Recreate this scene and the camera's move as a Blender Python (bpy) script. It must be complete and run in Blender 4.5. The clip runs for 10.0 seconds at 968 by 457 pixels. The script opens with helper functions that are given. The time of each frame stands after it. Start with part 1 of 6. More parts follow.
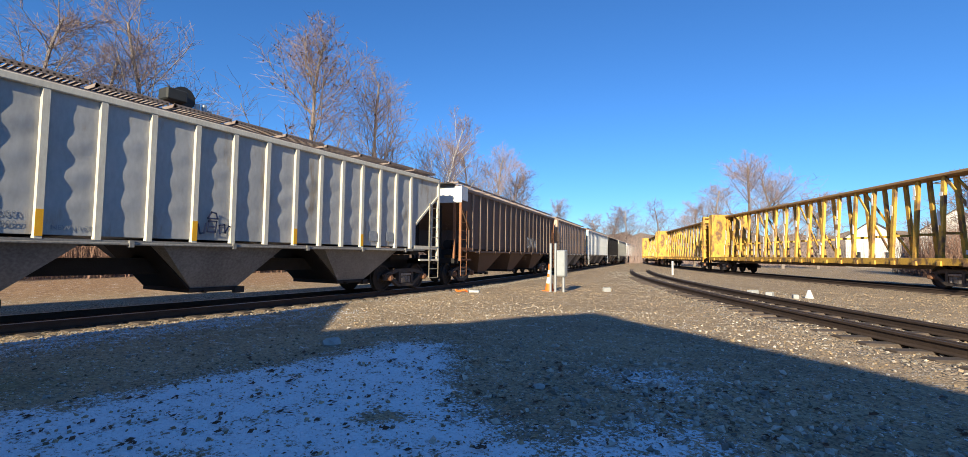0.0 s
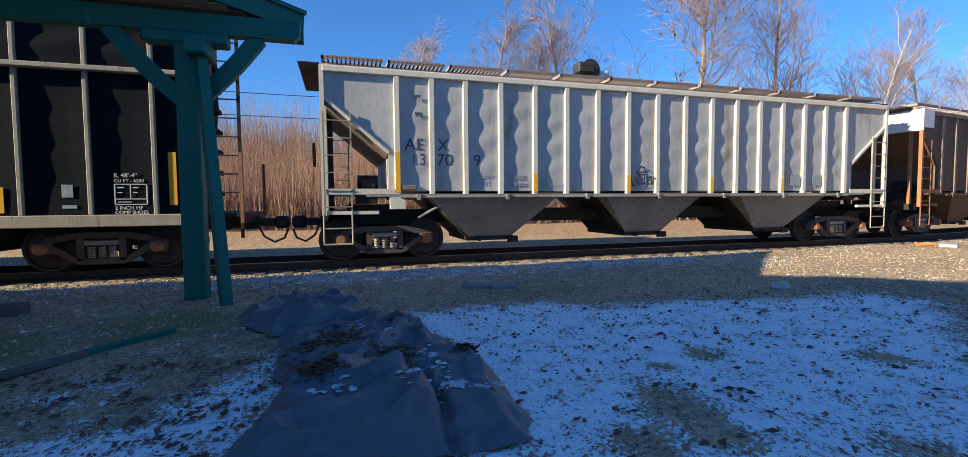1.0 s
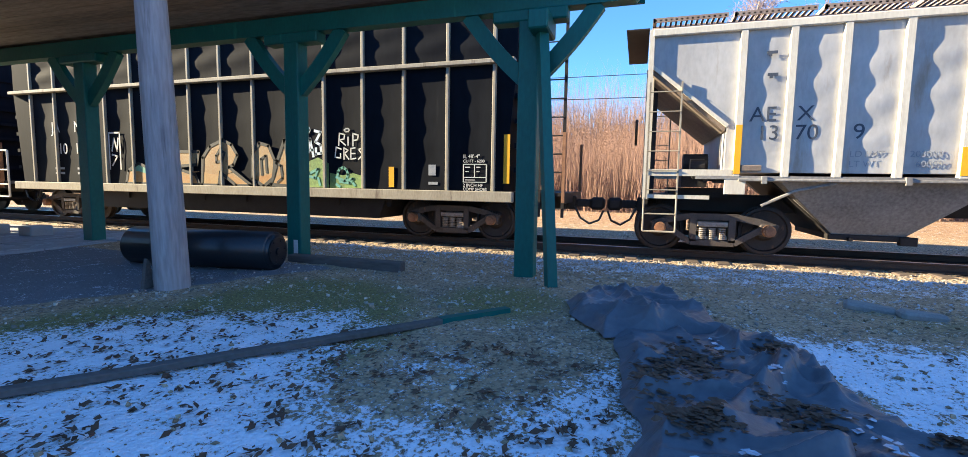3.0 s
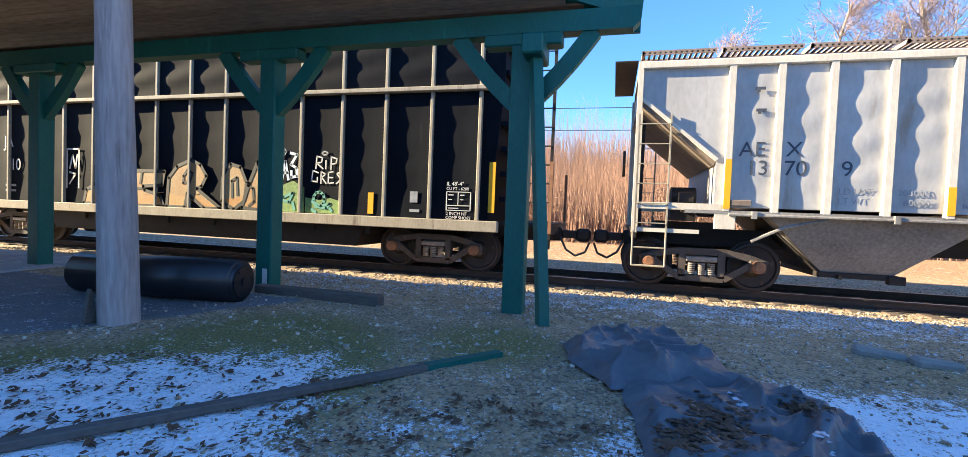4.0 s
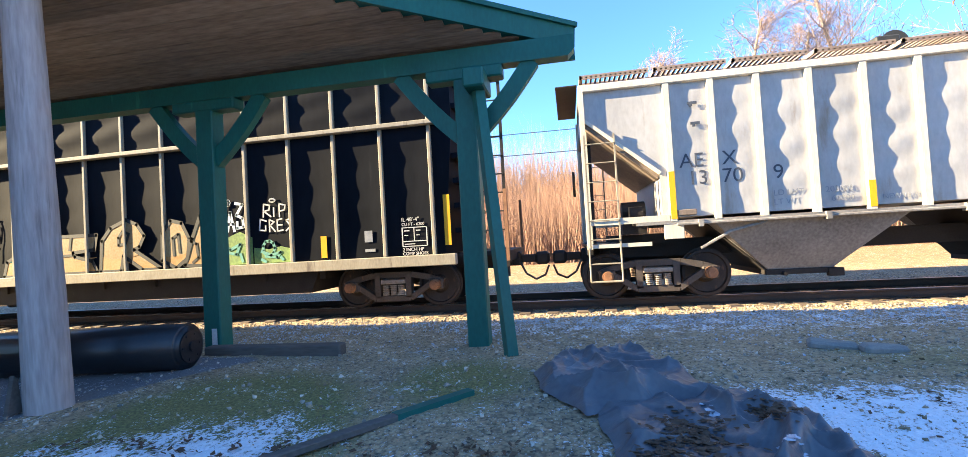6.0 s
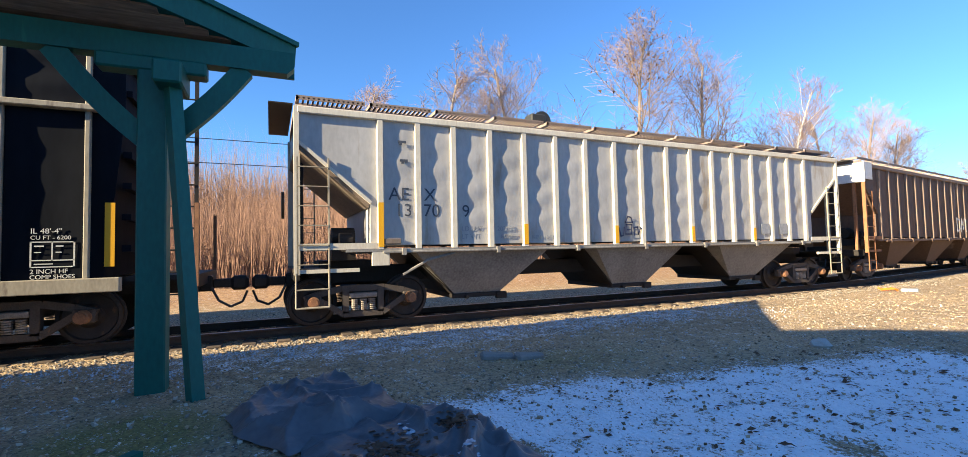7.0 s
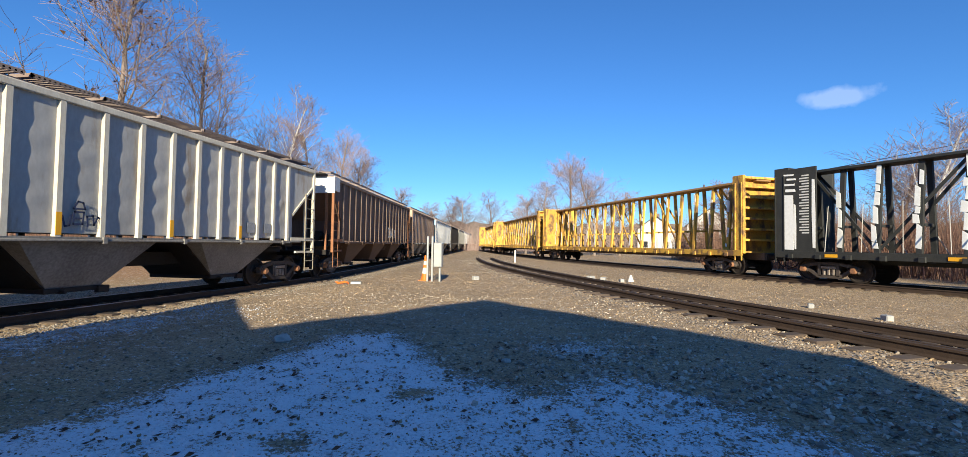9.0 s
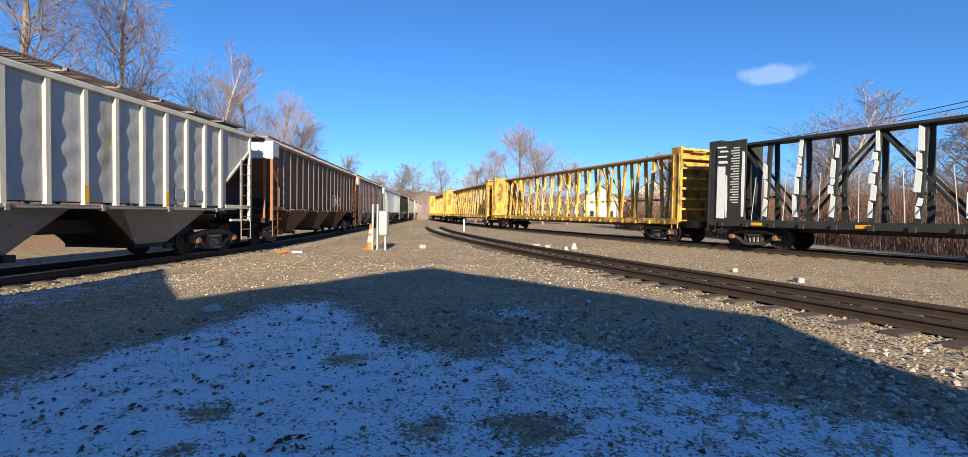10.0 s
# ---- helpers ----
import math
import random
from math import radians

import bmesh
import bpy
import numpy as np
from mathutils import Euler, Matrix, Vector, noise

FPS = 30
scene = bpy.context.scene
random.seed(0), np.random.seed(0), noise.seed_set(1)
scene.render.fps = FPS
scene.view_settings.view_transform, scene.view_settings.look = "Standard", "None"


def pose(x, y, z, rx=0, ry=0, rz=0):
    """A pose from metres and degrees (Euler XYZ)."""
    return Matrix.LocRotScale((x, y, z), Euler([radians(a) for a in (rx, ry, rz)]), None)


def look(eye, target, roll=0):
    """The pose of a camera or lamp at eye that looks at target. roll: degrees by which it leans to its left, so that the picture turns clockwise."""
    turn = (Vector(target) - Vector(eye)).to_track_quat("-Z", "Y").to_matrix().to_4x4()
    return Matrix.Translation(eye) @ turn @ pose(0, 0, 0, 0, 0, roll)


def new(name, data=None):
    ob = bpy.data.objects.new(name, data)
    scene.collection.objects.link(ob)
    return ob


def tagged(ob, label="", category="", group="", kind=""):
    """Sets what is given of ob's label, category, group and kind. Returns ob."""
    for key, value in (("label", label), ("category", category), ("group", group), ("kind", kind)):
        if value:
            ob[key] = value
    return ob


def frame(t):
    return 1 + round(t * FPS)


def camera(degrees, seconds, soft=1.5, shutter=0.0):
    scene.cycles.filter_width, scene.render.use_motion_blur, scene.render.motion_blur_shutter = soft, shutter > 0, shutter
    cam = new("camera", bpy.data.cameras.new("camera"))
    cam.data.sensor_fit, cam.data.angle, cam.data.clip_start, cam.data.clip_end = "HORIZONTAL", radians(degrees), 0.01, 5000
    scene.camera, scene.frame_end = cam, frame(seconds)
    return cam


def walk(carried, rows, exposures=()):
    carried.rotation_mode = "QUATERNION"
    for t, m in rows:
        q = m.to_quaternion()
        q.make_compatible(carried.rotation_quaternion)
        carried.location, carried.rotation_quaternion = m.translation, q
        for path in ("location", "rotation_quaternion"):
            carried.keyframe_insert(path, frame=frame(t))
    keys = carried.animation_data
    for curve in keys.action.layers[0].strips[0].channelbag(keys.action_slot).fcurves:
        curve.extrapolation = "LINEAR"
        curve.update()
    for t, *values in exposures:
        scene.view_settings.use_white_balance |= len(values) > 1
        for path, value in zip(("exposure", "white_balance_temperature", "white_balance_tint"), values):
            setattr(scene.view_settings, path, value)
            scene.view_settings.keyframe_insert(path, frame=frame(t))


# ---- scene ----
cam = camera(91.4, 10.0, soft=0.8)
PATH = [
    (0, (10.196, 1.563, 1.278), (9.220, 3.305, 1.390), 0.7),
    (0.5, (10.389, 0.520, 1.220), (8.672, 1.545, 1.209), -0.5),
    (1, (10.283, 0.376, 1.248), (8.371, 0.953, 1.142), -0.5),
    (1.5, (10.238, 0.243, 1.203), (8.256, 0.330, 0.953), -1.6),
    (2, (10.061, 0.107, 1.259), (8.085, -0.094, 1.029), -0.7),
    (2.5, (9.681, 0.038, 1.234), (7.800, -0.600, 1.001), 0.4),
    (4, (9.036, -0.324, 1.252), (7.108, -0.849, 1.188), 2.3),
    (4.5, (8.918, -0.374, 1.285), (7.076, -1.155, 1.251), 2.1),
    (5, (8.962, -0.371, 1.289), (7.18, -1.278, 1.265), 1.7),
    (5.5, (8.959, -0.297, 1.294), (7.097, -1.026, 1.297), -0.8),
    (7, (9.079, -0.389, 1.387), (7.26, 0.436, 1.48), -1.3),
    (7.5, (9.059, -0.352, 1.446), (7.681, 1.093, 1.562), 3.2),
    (8, (8.964, -0.218, 1.402), (7.947, 1.497, 1.566), 2.0),
    (8.5, (8.9, -0.061, 1.424), (8.132, 1.774, 1.628), 1.6),
    (9, (9.06, 0.026, 1.452), (8.736, 1.998, 1.518), 0.9),
    (9.5, (9.038, 0.106, 1.407), (8.85, 2.096, 1.346), 0.7),
    (10, (9.225, 0.049, 1.42), (9.109, 2.045, 1.359), 1.0),
]
walk(cam, [(t, look(e, g, r)) for t, e, g, r in PATH], exposures=[(0, 0.95, 5500, 7), (0.5, 1.0, 5500, 7), (1, 1.3, 5500, 7), (1.5, 1.6, 5550, 7), (2, 1.95, 5600, 8), (2.5, 2.2, 5700, 8), (4, 2.5, 6050, 9), (5, 2.8, 6250, 9), (5.5, 3.05, 6500, 9), (7, 1.85, 6150, 8), (7.5, 1.3, 5850, 7), (8, 1.0, 5650, 7), (9, 0.92, 5500, 7), (10, 0.95, 5500, 7)])
# ---------------------------------------------------------------- world, sun
SUN_AZ = Vector((-0.17, 0.985, 0.0)).normalized()
SUN_EL = radians(20.0)
world = bpy.data.worlds.new("sky")
scene.world = world
world.use_nodes = True
wn, wl = world.node_tree.nodes, world.node_tree.links
wn.clear()
w_out = wn.new("ShaderNodeOutputWorld")
w_bg = wn.new("ShaderNodeBackground")
w_sky = wn.new("ShaderNodeTexSky")
w_sky.sky_type = 'NISHITA'
w_sky.sun_disc = False
w_sky.sun_elevation = SUN_EL
w_sky.sun_rotation = math.atan2(-SUN_AZ.x, -SUN_AZ.y)
w_sky.air_density = 1.0
w_sky.dust_density = 0.0
w_sky.ozone_density = 7.5
w_bg.inputs["Strength"].default_value = 0.075
# one small fair-weather cloud over the siding
w_tc = wn.new("ShaderNodeTexCoord")
def w_math(op, a, c=0.0):
    m = wn.new("ShaderNodeMath")
    m.operation = op
    for i, v in enumerate((a, c)):
        if isinstance(v, (int, float)):
            m.inputs[i].default_value = v
        else:
            wl.new(v, m.inputs[i])
    return m.outputs[0]
def w_dot(v):
    m = wn.new("ShaderNodeVectorMath")
    m.operation = 'DOT_PRODUCT'
    wl.new(w_tc.outputs["Generated"], m.inputs[0])
    m.inputs[1].default_value = v
    return m.outputs["Value"]
w_noise = wn.new("ShaderNodeTexNoise")
w_noise.inputs["Scale"].default_value, w_noise.inputs["Detail"].default_value = 26.0, 6
wl.new(w_tc.outputs["Generated"], w_noise.inputs["Vector"])
w_u = w_math('DIVIDE', w_dot((0.886, -0.465, 0.0)), 0.085)
w_v = w_math('DIVIDE', w_math('SUBTRACT', w_dot((-0.117, -0.223, 0.968)), 0.0), 0.026)
w_r = w_math('SQRT', w_math('ADD', w_math('MULTIPLY', w_u, w_u), w_math('MULTIPLY', w_v, w_v)))
w_f = w_math('SUBTRACT', w_math('ADD', w_noise.outputs["Fac"], 0.22), w_r)
w_f = w_math('MULTIPLY', w_math('MINIMUM', w_math('MAXIMUM', w_f, 0.0), 0.30), w_math('GREATER_THAN', w_dot((0.45, 0.857, 0.252)), 0.0))
w_mix = wn.new("ShaderNodeMix")
w_mix.data_type = 'RGBA'
w_mix.inputs["B"].default_value = (7.5, 7.4, 7.6, 1)
wl.new(w_f, w_mix.inputs["Factor"])
wl.new(w_sky.outputs[0], w_mix.inputs["A"])
wl.new(w_mix.outputs["Result"], w_bg.inputs["Color"])
wl.new(w_bg.outputs[0], w_out.inputs["Surface"])
sun = new("sun", bpy.data.lights.new("sun", 'SUN'))
sun.data.energy, sun.data.angle, sun.data.color = 5.0, radians(0.5), (1.0, 0.79, 0.49)
sun.matrix_world = look((0, 0, 30), Vector((0, 0, 30)) + Vector((SUN_AZ.x * math.cos(SUN_EL), SUN_AZ.y * math.cos(SUN_EL), -math.sin(SUN_EL))))


# ---------------------------------------------------------------- materials
def nodes_of(mat):
    return mat.node_tree.nodes, mat.node_tree.links


def material(name, base, second=None, rough=0.7, metal=0.0, scale=3.0, fine=40.0, bump=0.15, stain=None, stain_at=0.62,
             stretch=(1, 1, 1), vary=0.0, spec=0.3, bump_dist=0.01):
    """Paint, metal, wood or stone with coarse blotches, fine grain, stains and relief."""
    mat = bpy.data.materials.new(name)
    mat.use_nodes = True
    n, l = nodes_of(mat)
    b = n["Principled BSDF"]
    b.inputs["Roughness"].default_value, b.inputs["Metallic"].default_value = rough, metal
    b.inputs["Specular IOR Level"].default_value = spec
    tc, mp = n.new("ShaderNodeTexCoord"), n.new("ShaderNodeMapping")
    mp.inputs["Scale"].default_value = stretch
    l.new(tc.outputs["Object"], mp.inputs["Vector"])
    n1, n2 = n.new("ShaderNodeTexNoise"), n.new("ShaderNodeTexNoise")
    n1.inputs["Scale"].default_value, n1.inputs["Detail"].default_value = scale, 6
    n2.inputs["Scale"].default_value, n2.inputs["Detail"].default_value = fine, 3
    for t in (n1, n2):
        l.new(mp.outputs[0], t.inputs["Vector"])
    second = second or tuple(c * 0.7 for c in base)
    mix = n.new("ShaderNodeMix")
    mix.data_type = 'RGBA'
    mix.inputs["A"].default_value, mix.inputs["B"].default_value = (*base, 1), (*second, 1)
    add = n.new("ShaderNodeMath")
    add.operation = 'MULTIPLY_ADD'
    add.inputs[1].default_value = 0.55
    l.new(n2.outputs["Fac"], add.inputs[0])
    sub = n.new("ShaderNodeMath")
    sub.operation = 'MULTIPLY'
    sub.inputs[1].default_value = 0.6
    l.new(n1.outputs["Fac"], sub.inputs[0])
    l.new(sub.outputs[0], add.inputs[2])
    ramp = n.new("ShaderNodeMapRange")
    ramp.inputs["From Min"].default_value, ramp.inputs["From Max"].default_value = 0.38, 0.78
    l.new(add.outputs[0], ramp.inputs["Value"])
    l.new(ramp.outputs[0], mix.inputs["Factor"])
    col = mix.outputs["Result"]
    if stain:
        n3 = n.new("ShaderNodeTexNoise")
        n3.inputs["Scale"].default_value, n3.inputs["Detail"].default_value = scale * 1.7, 8
        n3.inputs["Roughness"].default_value = 0.65
        mp3 = n.new("ShaderNodeMapping")
        mp3.inputs["Location"].default_value = (7.3, 2.1, 4.4)
        mp3.inputs["Scale"].default_value = (stretch[0], stretch[1], stretch[2] * 0.5)
        l.new(tc.outputs["Object"], mp3.inputs["Vector"])
        l.new(mp3.outputs[0], n3.inputs["Vector"])
        mr = n.new("ShaderNodeMapRange")
        mr.inputs["From Min"].default_value, mr.inputs["From Max"].default_value = stain_at, stain_at + 0.12
        l.new(n3.outputs["Fac"], mr.inputs["Value"])
        m3 = n.new("ShaderNodeMix")
        m3.data_type = 'RGBA'
        m3.inputs["B"].default_value = (*stain, 1)
        l.new(col, m3.inputs["A"])
        l.new(mr.outputs[0], m3.inputs["Factor"])
        col = m3.outputs["Result"]
    if vary:
        oi, hs = n.new("ShaderNodeObjectInfo"), n.new("ShaderNodeHueSaturation")
        mv = n.new("ShaderNodeMapRange")
        mv.inputs["To Min"].default_value, mv.inputs["To Max"].default_value = 1 - vary, 1 + vary
        l.new(oi.outputs["Random"], mv.inputs["Value"])
        l.new(mv.outputs[0], hs.inputs["Value"])
        l.new(col, hs.inputs["Color"])
        col = hs.outputs["Color"]
    l.new(col, b.inputs["Base Color"])
    bp = n.new("ShaderNodeBump")
    bp.inputs["Strength"].default_value, bp.inputs["Distance"].default_value = bump, bump_dist
    l.new(add.outputs[0], bp.inputs["Height"])
    l.new(bp.outputs[0], b.inputs["Normal"])
    return mat


M = {}
M["hopper_grey"] = material("hopper_grey", (0.46, 0.455, 0.44), (0.34, 0.335, 0.325), 0.55, scale=1.2, fine=14, bump=0.08,
                            stain=(0.30, 0.25, 0.19), stain_at=0.57, stretch=(1, 1, 0.45), vary=0.06)
M["rib_white"] = material("rib_white", (0.68, 0.64, 0.53), (0.52, 0.47, 0.38), 0.55, scale=3, fine=30, bump=0.05, stain=(0.36, 0.22, 0.12), stain_at=0.66, stretch=(1, 1, 0.3))
M["hopper_belly"] = material("hopper_belly", (0.30, 0.29, 0.27), (0.13, 0.12, 0.115), 0.7, scale=0.9, fine=20, bump=0.1, stain=(0.45, 0.44, 0.42), stain_at=0.64)
M["slope_brown"] = material("slope_brown", (0.24, 0.19, 0.15), (0.13, 0.10, 0.08), 0.75, scale=2, fine=25)
M["roof_rust"] = material("roof_rust", (0.30, 0.25, 0.22), (0.20, 0.14, 0.11), 0.8, scale=3, fine=50)
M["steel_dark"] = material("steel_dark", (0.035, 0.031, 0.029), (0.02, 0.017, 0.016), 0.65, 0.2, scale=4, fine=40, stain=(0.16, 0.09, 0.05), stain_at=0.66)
M["truck_steel"] = material("truck_steel", (0.11, 0.095, 0.085), (0.06, 0.048, 0.042), 0.7, 0.2, scale=5, fine=45, stain=(0.25, 0.14, 0.08), stain_at=0.62)
M["wheel_steel"] = material("wheel_steel", (0.06, 0.05, 0.045), (0.035, 0.03, 0.028), 0.6, 0.4, scale=6, fine=40, stain=(0.14, 0.08, 0.05), stain_at=0.6)
M["tread"] = material("tread", (0.45, 0.44, 0.43), (0.3, 0.28, 0.27), 0.3, 0.9, scale=6, fine=60)
M["spring"] = material("spring", (0.40, 0.36, 0.32), (0.2, 0.16, 0.13), 0.5, 0.5, scale=9, fine=60)
M["cap_rust"] = material("cap_rust", (0.36, 0.19, 0.10), (0.2, 0.10, 0.06), 0.8, 0.1, scale=9, fine=60)
M["black_paint"] = material("black_paint", (0.005, 0.0065, 0.010), (0.009, 0.011, 0.016), 0.78, scale=1.0, fine=9, bump=0.08,
                            stain=(0.02, 0.022, 0.027), stain_at=0.66, stretch=(1, 1, 0.3), spec=0.06, bump_dist=0.03)
M["gondola_rib"] = material("gondola_rib", (0.38, 0.345, 0.27), (0.24, 0.21, 0.16), 0.7, scale=3, fine=30, stain=(0.14, 0.11, 0.09), stain_at=0.58, stretch=(1, 1, 0.4))
M["brown_paint"] = material("brown_paint", (0.15, 0.095, 0.068), (0.10, 0.064, 0.046), 0.75, scale=1.1, fine=16, stain=(0.30, 0.22, 0.17), stain_at=0.60, stretch=(1, 1, 0.35), vary=0.1)
M["brown_rib"] = material("brown_rib", (0.27, 0.20, 0.15), (0.18, 0.12, 0.09), 0.75, scale=3, fine=30, stain=(0.4, 0.34, 0.28), stain_at=0.62)
M["rust_orange"] = material("rust_orange", (0.36, 0.17, 0.08), (0.22, 0.10, 0.05), 0.8, scale=4, fine=30)
M["far_orange"] = material("far_orange", (0.52, 0.36, 0.25), (0.62, 0.57, 0.50), 0.75, scale=1.2, fine=12, stretch=(1, 1, 0.4))
M["far_blue"] = material("far_blue", (0.26, 0.44, 0.58), (0.40, 0.52, 0.60), 0.7, scale=1.2, fine=12)
M["far_pale"] = material("far_pale", (0.46, 0.45, 0.40), (0.34, 0.33, 0.3), 0.7, scale=1.2, fine=12)
M["yellow_paint"] = material("yellow_paint", (0.74, 0.46, 0.07), (0.52, 0.29, 0.05), 0.65, scale=1.5, fine=18, stain=(0.20, 0.12, 0.065), stain_at=0.49, vary=0.2)
M["tab_yellow"] = material("tab_yellow", (0.80, 0.42, 0.015), (0.72, 0.36, 0.015), 0.5, scale=6, fine=40)
M["frame_black"] = material("frame_black", (0.025, 0.027, 0.027), (0.045, 0.045, 0.043), 0.6, scale=3, fine=30, stain=(0.11, 0.10, 0.09), stain_at=0.66)
M["strip_white"] = material("strip_white", (0.86, 0.87, 0.87), (0.72, 0.72, 0.71), 0.6, scale=8, fine=40)
M["white_paint"] = material("white_paint", (0.76, 0.76, 0.74), (0.6, 0.59, 0.56), 0.6, scale=5, fine=40)
M["letter_dark"] = material("letter_dark", (0.045, 0.055, 0.075), (0.08, 0.09, 0.11), 0.6, scale=8, fine=50)
M["letter_grey"] = material("letter_grey", (0.20, 0.22, 0.25), (0.35, 0.36, 0.38), 0.6, scale=9, fine=50)
M["letter_white"] = material("letter_white", (0.70, 0.70, 0.68), (0.5, 0.5, 0.48), 0.6, scale=8, fine=50)
M["spray_blue"] = material("spray_blue", (0.03, 0.04, 0.09), (0.05, 0.06, 0.12), 0.6)
M["spray_orange"] = material("spray_orange", (0.42, 0.19, 0.05), (0.46, 0.32, 0.14), 0.55, scale=1.6, fine=20)
M["spray_cream"] = material("spray_cream", (0.42, 0.32, 0.17), (0.34, 0.17, 0.06), 0.55, scale=1.6, fine=20)
M["spray_green"] = material("spray_green", (0.28, 0.42, 0.12), (0.10, 0.16, 0.07), 0.55, scale=1.8, fine=20)
M["spray_teal"] = material("spray_teal", (0.10, 0.32, 0.30), (0.2, 0.45, 0.3), 0.55, scale=2.5, fine=20)
M["spray_sky"] = material("spray_sky", (0.55, 0.68, 0.78), (0.68, 0.74, 0.8), 0.55, scale=3, fine=20)
M["canopy_green"] = material("canopy_green", (0.012, 0.13, 0.105), (0.009, 0.09, 0.075), 0.5, scale=2.5, fine=30, bump=0.12, stain=(0.03, 0.19, 0.15), stain_at=0.62, stretch=(1, 1, 0.4))
M["ice"] = material("ice", (0.60, 0.64, 0.70), (0.4, 0.44, 0.5), 0.25, scale=9, fine=50, bump=0.2, spec=0.5)
M["ceiling_wood"] = material("ceiling_wood", (0.40, 0.32, 0.24), (0.17, 0.13, 0.10), 0.8, scale=1.5, fine=30, bump=0.15, stain=(0.21, 0.18, 0.15), stain_at=0.60, stretch=(1, 0.15, 1), vary=0.22)
M["pole_wood"] = material("pole_wood", (0.47, 0.42, 0.40), (0.25, 0.215, 0.205), 0.85, scale=4, fine=34, bump=0.6, stain=(0.12, 0.10, 0.095), stain_at=0.60, stretch=(1, 1, 0.12))
M["old_wood"] = material("old_wood", (0.15, 0.13, 0.115), (0.085, 0.072, 0.062), 0.85, scale=3, fine=35, bump=0.3, stretch=(1, 0.15, 1))
M["tie_wood"] = material("tie_wood", (0.13, 0.10, 0.08), (0.065, 0.05, 0.04), 0.9, scale=4, fine=35, bump=0.3, vary=0.25)
M["rail_side"] = material("rail_side", (0.085, 0.058, 0.042), (0.05, 0.036, 0.028), 0.75, 0.2, scale=5, fine=50)
M["rail_top"] = material("rail_top", (0.42, 0.41, 0.40), (0.3, 0.28, 0.26), 0.28, 0.95, scale=6, fine=80, bump=0.03)
M["tarp_black"] = material("tarp_black", (0.085, 0.09, 0.104), (0.135, 0.138, 0.15), 0.40, scale=3.5, fine=14, bump=0.4, stain=(0.15, 0.145, 0.14), stain_at=0.74, spec=0.4, bump_dist=0.03)
M["plastic_black"] = material("plastic_black", (0.010, 0.011, 0.013), (0.018, 0.019, 0.022), 0.35, scale=3, fine=30, spec=0.5)
M["concrete"] = material("concrete", (0.42, 0.42, 0.41), (0.32, 0.32, 0.31), 0.9, scale=4, fine=50, bump=0.2)
M["metal_grey"] = material("metal_grey", (0.46, 0.48, 0.49), (0.36, 0.38, 0.39), 0.45, 0.5, scale=5, fine=40)
M["paving"] = material("paving", (0.34, 0.34, 0.335), (0.25, 0.25, 0.25), 0.9, scale=3, fine=40, bump=0.2, stain=(0.55, 0.57, 0.6), stain_at=0.58, vary=0.12)
M["cone_orange"] = material("cone_orange", (0.80, 0.20, 0.02), (0.7, 0.16, 0.02), 0.5)
M["bark"] = material("bark", (0.30, 0.25, 0.215), (0.20, 0.165, 0.145), 0.9, scale=6, fine=40, bump=0.3, vary=0.15)
M["birch_bark"] = material("birch_bark", (0.58, 0.56, 0.53), (0.38, 0.35, 0.32), 0.85, scale=6, fine=30, stain=(0.06, 0.05, 0.05), stain_at=0.66, stretch=(1, 1, 3))
M["twig"] = material("twig", (0.33, 0.245, 0.215), (0.23, 0.165, 0.145), 0.9, scale=2, fine=20, vary=0.2)
M["brush"] = material("brush", (0.34, 0.21, 0.15), (0.20, 0.12, 0.085), 0.9, scale=0.8, fine=8)
M["leaf_dead"] = material("leaf_dead", (0.15, 0.085, 0.05), (0.085, 0.048, 0.03), 0.85, scale=3, fine=20)
M["evergreen"] = material("evergreen", (0.035, 0.06, 0.025), (0.025, 0.04, 0.02), 0.9, scale=2, fine=12)
M["house_white"] = material("house_white", (0.66, 0.65, 0.62), (0.56, 0.55, 0.52), 0.8, scale=2, fine=20, stretch=(1, 1, 8))
M["house_roof"] = material("house_roof", (0.10, 0.095, 0.095), (0.07, 0.065, 0.065), 0.9, scale=3, fine=30)
M["window_dark"] = material("window_dark", (0.03, 0.035, 0.04), (0.05, 0.055, 0.06), 0.12, spec=0.6)
M["brick_wall"] = material("brick_wall", (0.26, 0.20, 0.16), (0.19, 0.14, 0.12), 0.9, scale=3, fine=30)
M["stone"] = material("stone", (0.30, 0.28, 0.25), (0.20, 0.185, 0.17), 0.9, scale=9, fine=60, bump=0.3)
M["stone_pale"] = material("stone_pale", (0.50, 0.48, 0.44), (0.38, 0.36, 0.33), 0.9, scale=9, fine=60, bump=0.3)
M["far_hill"] = material("far_hill", (0.16, 0.135, 0.12), (0.10, 0.085, 0.075), 0.95, scale=0.05, fine=0.6)


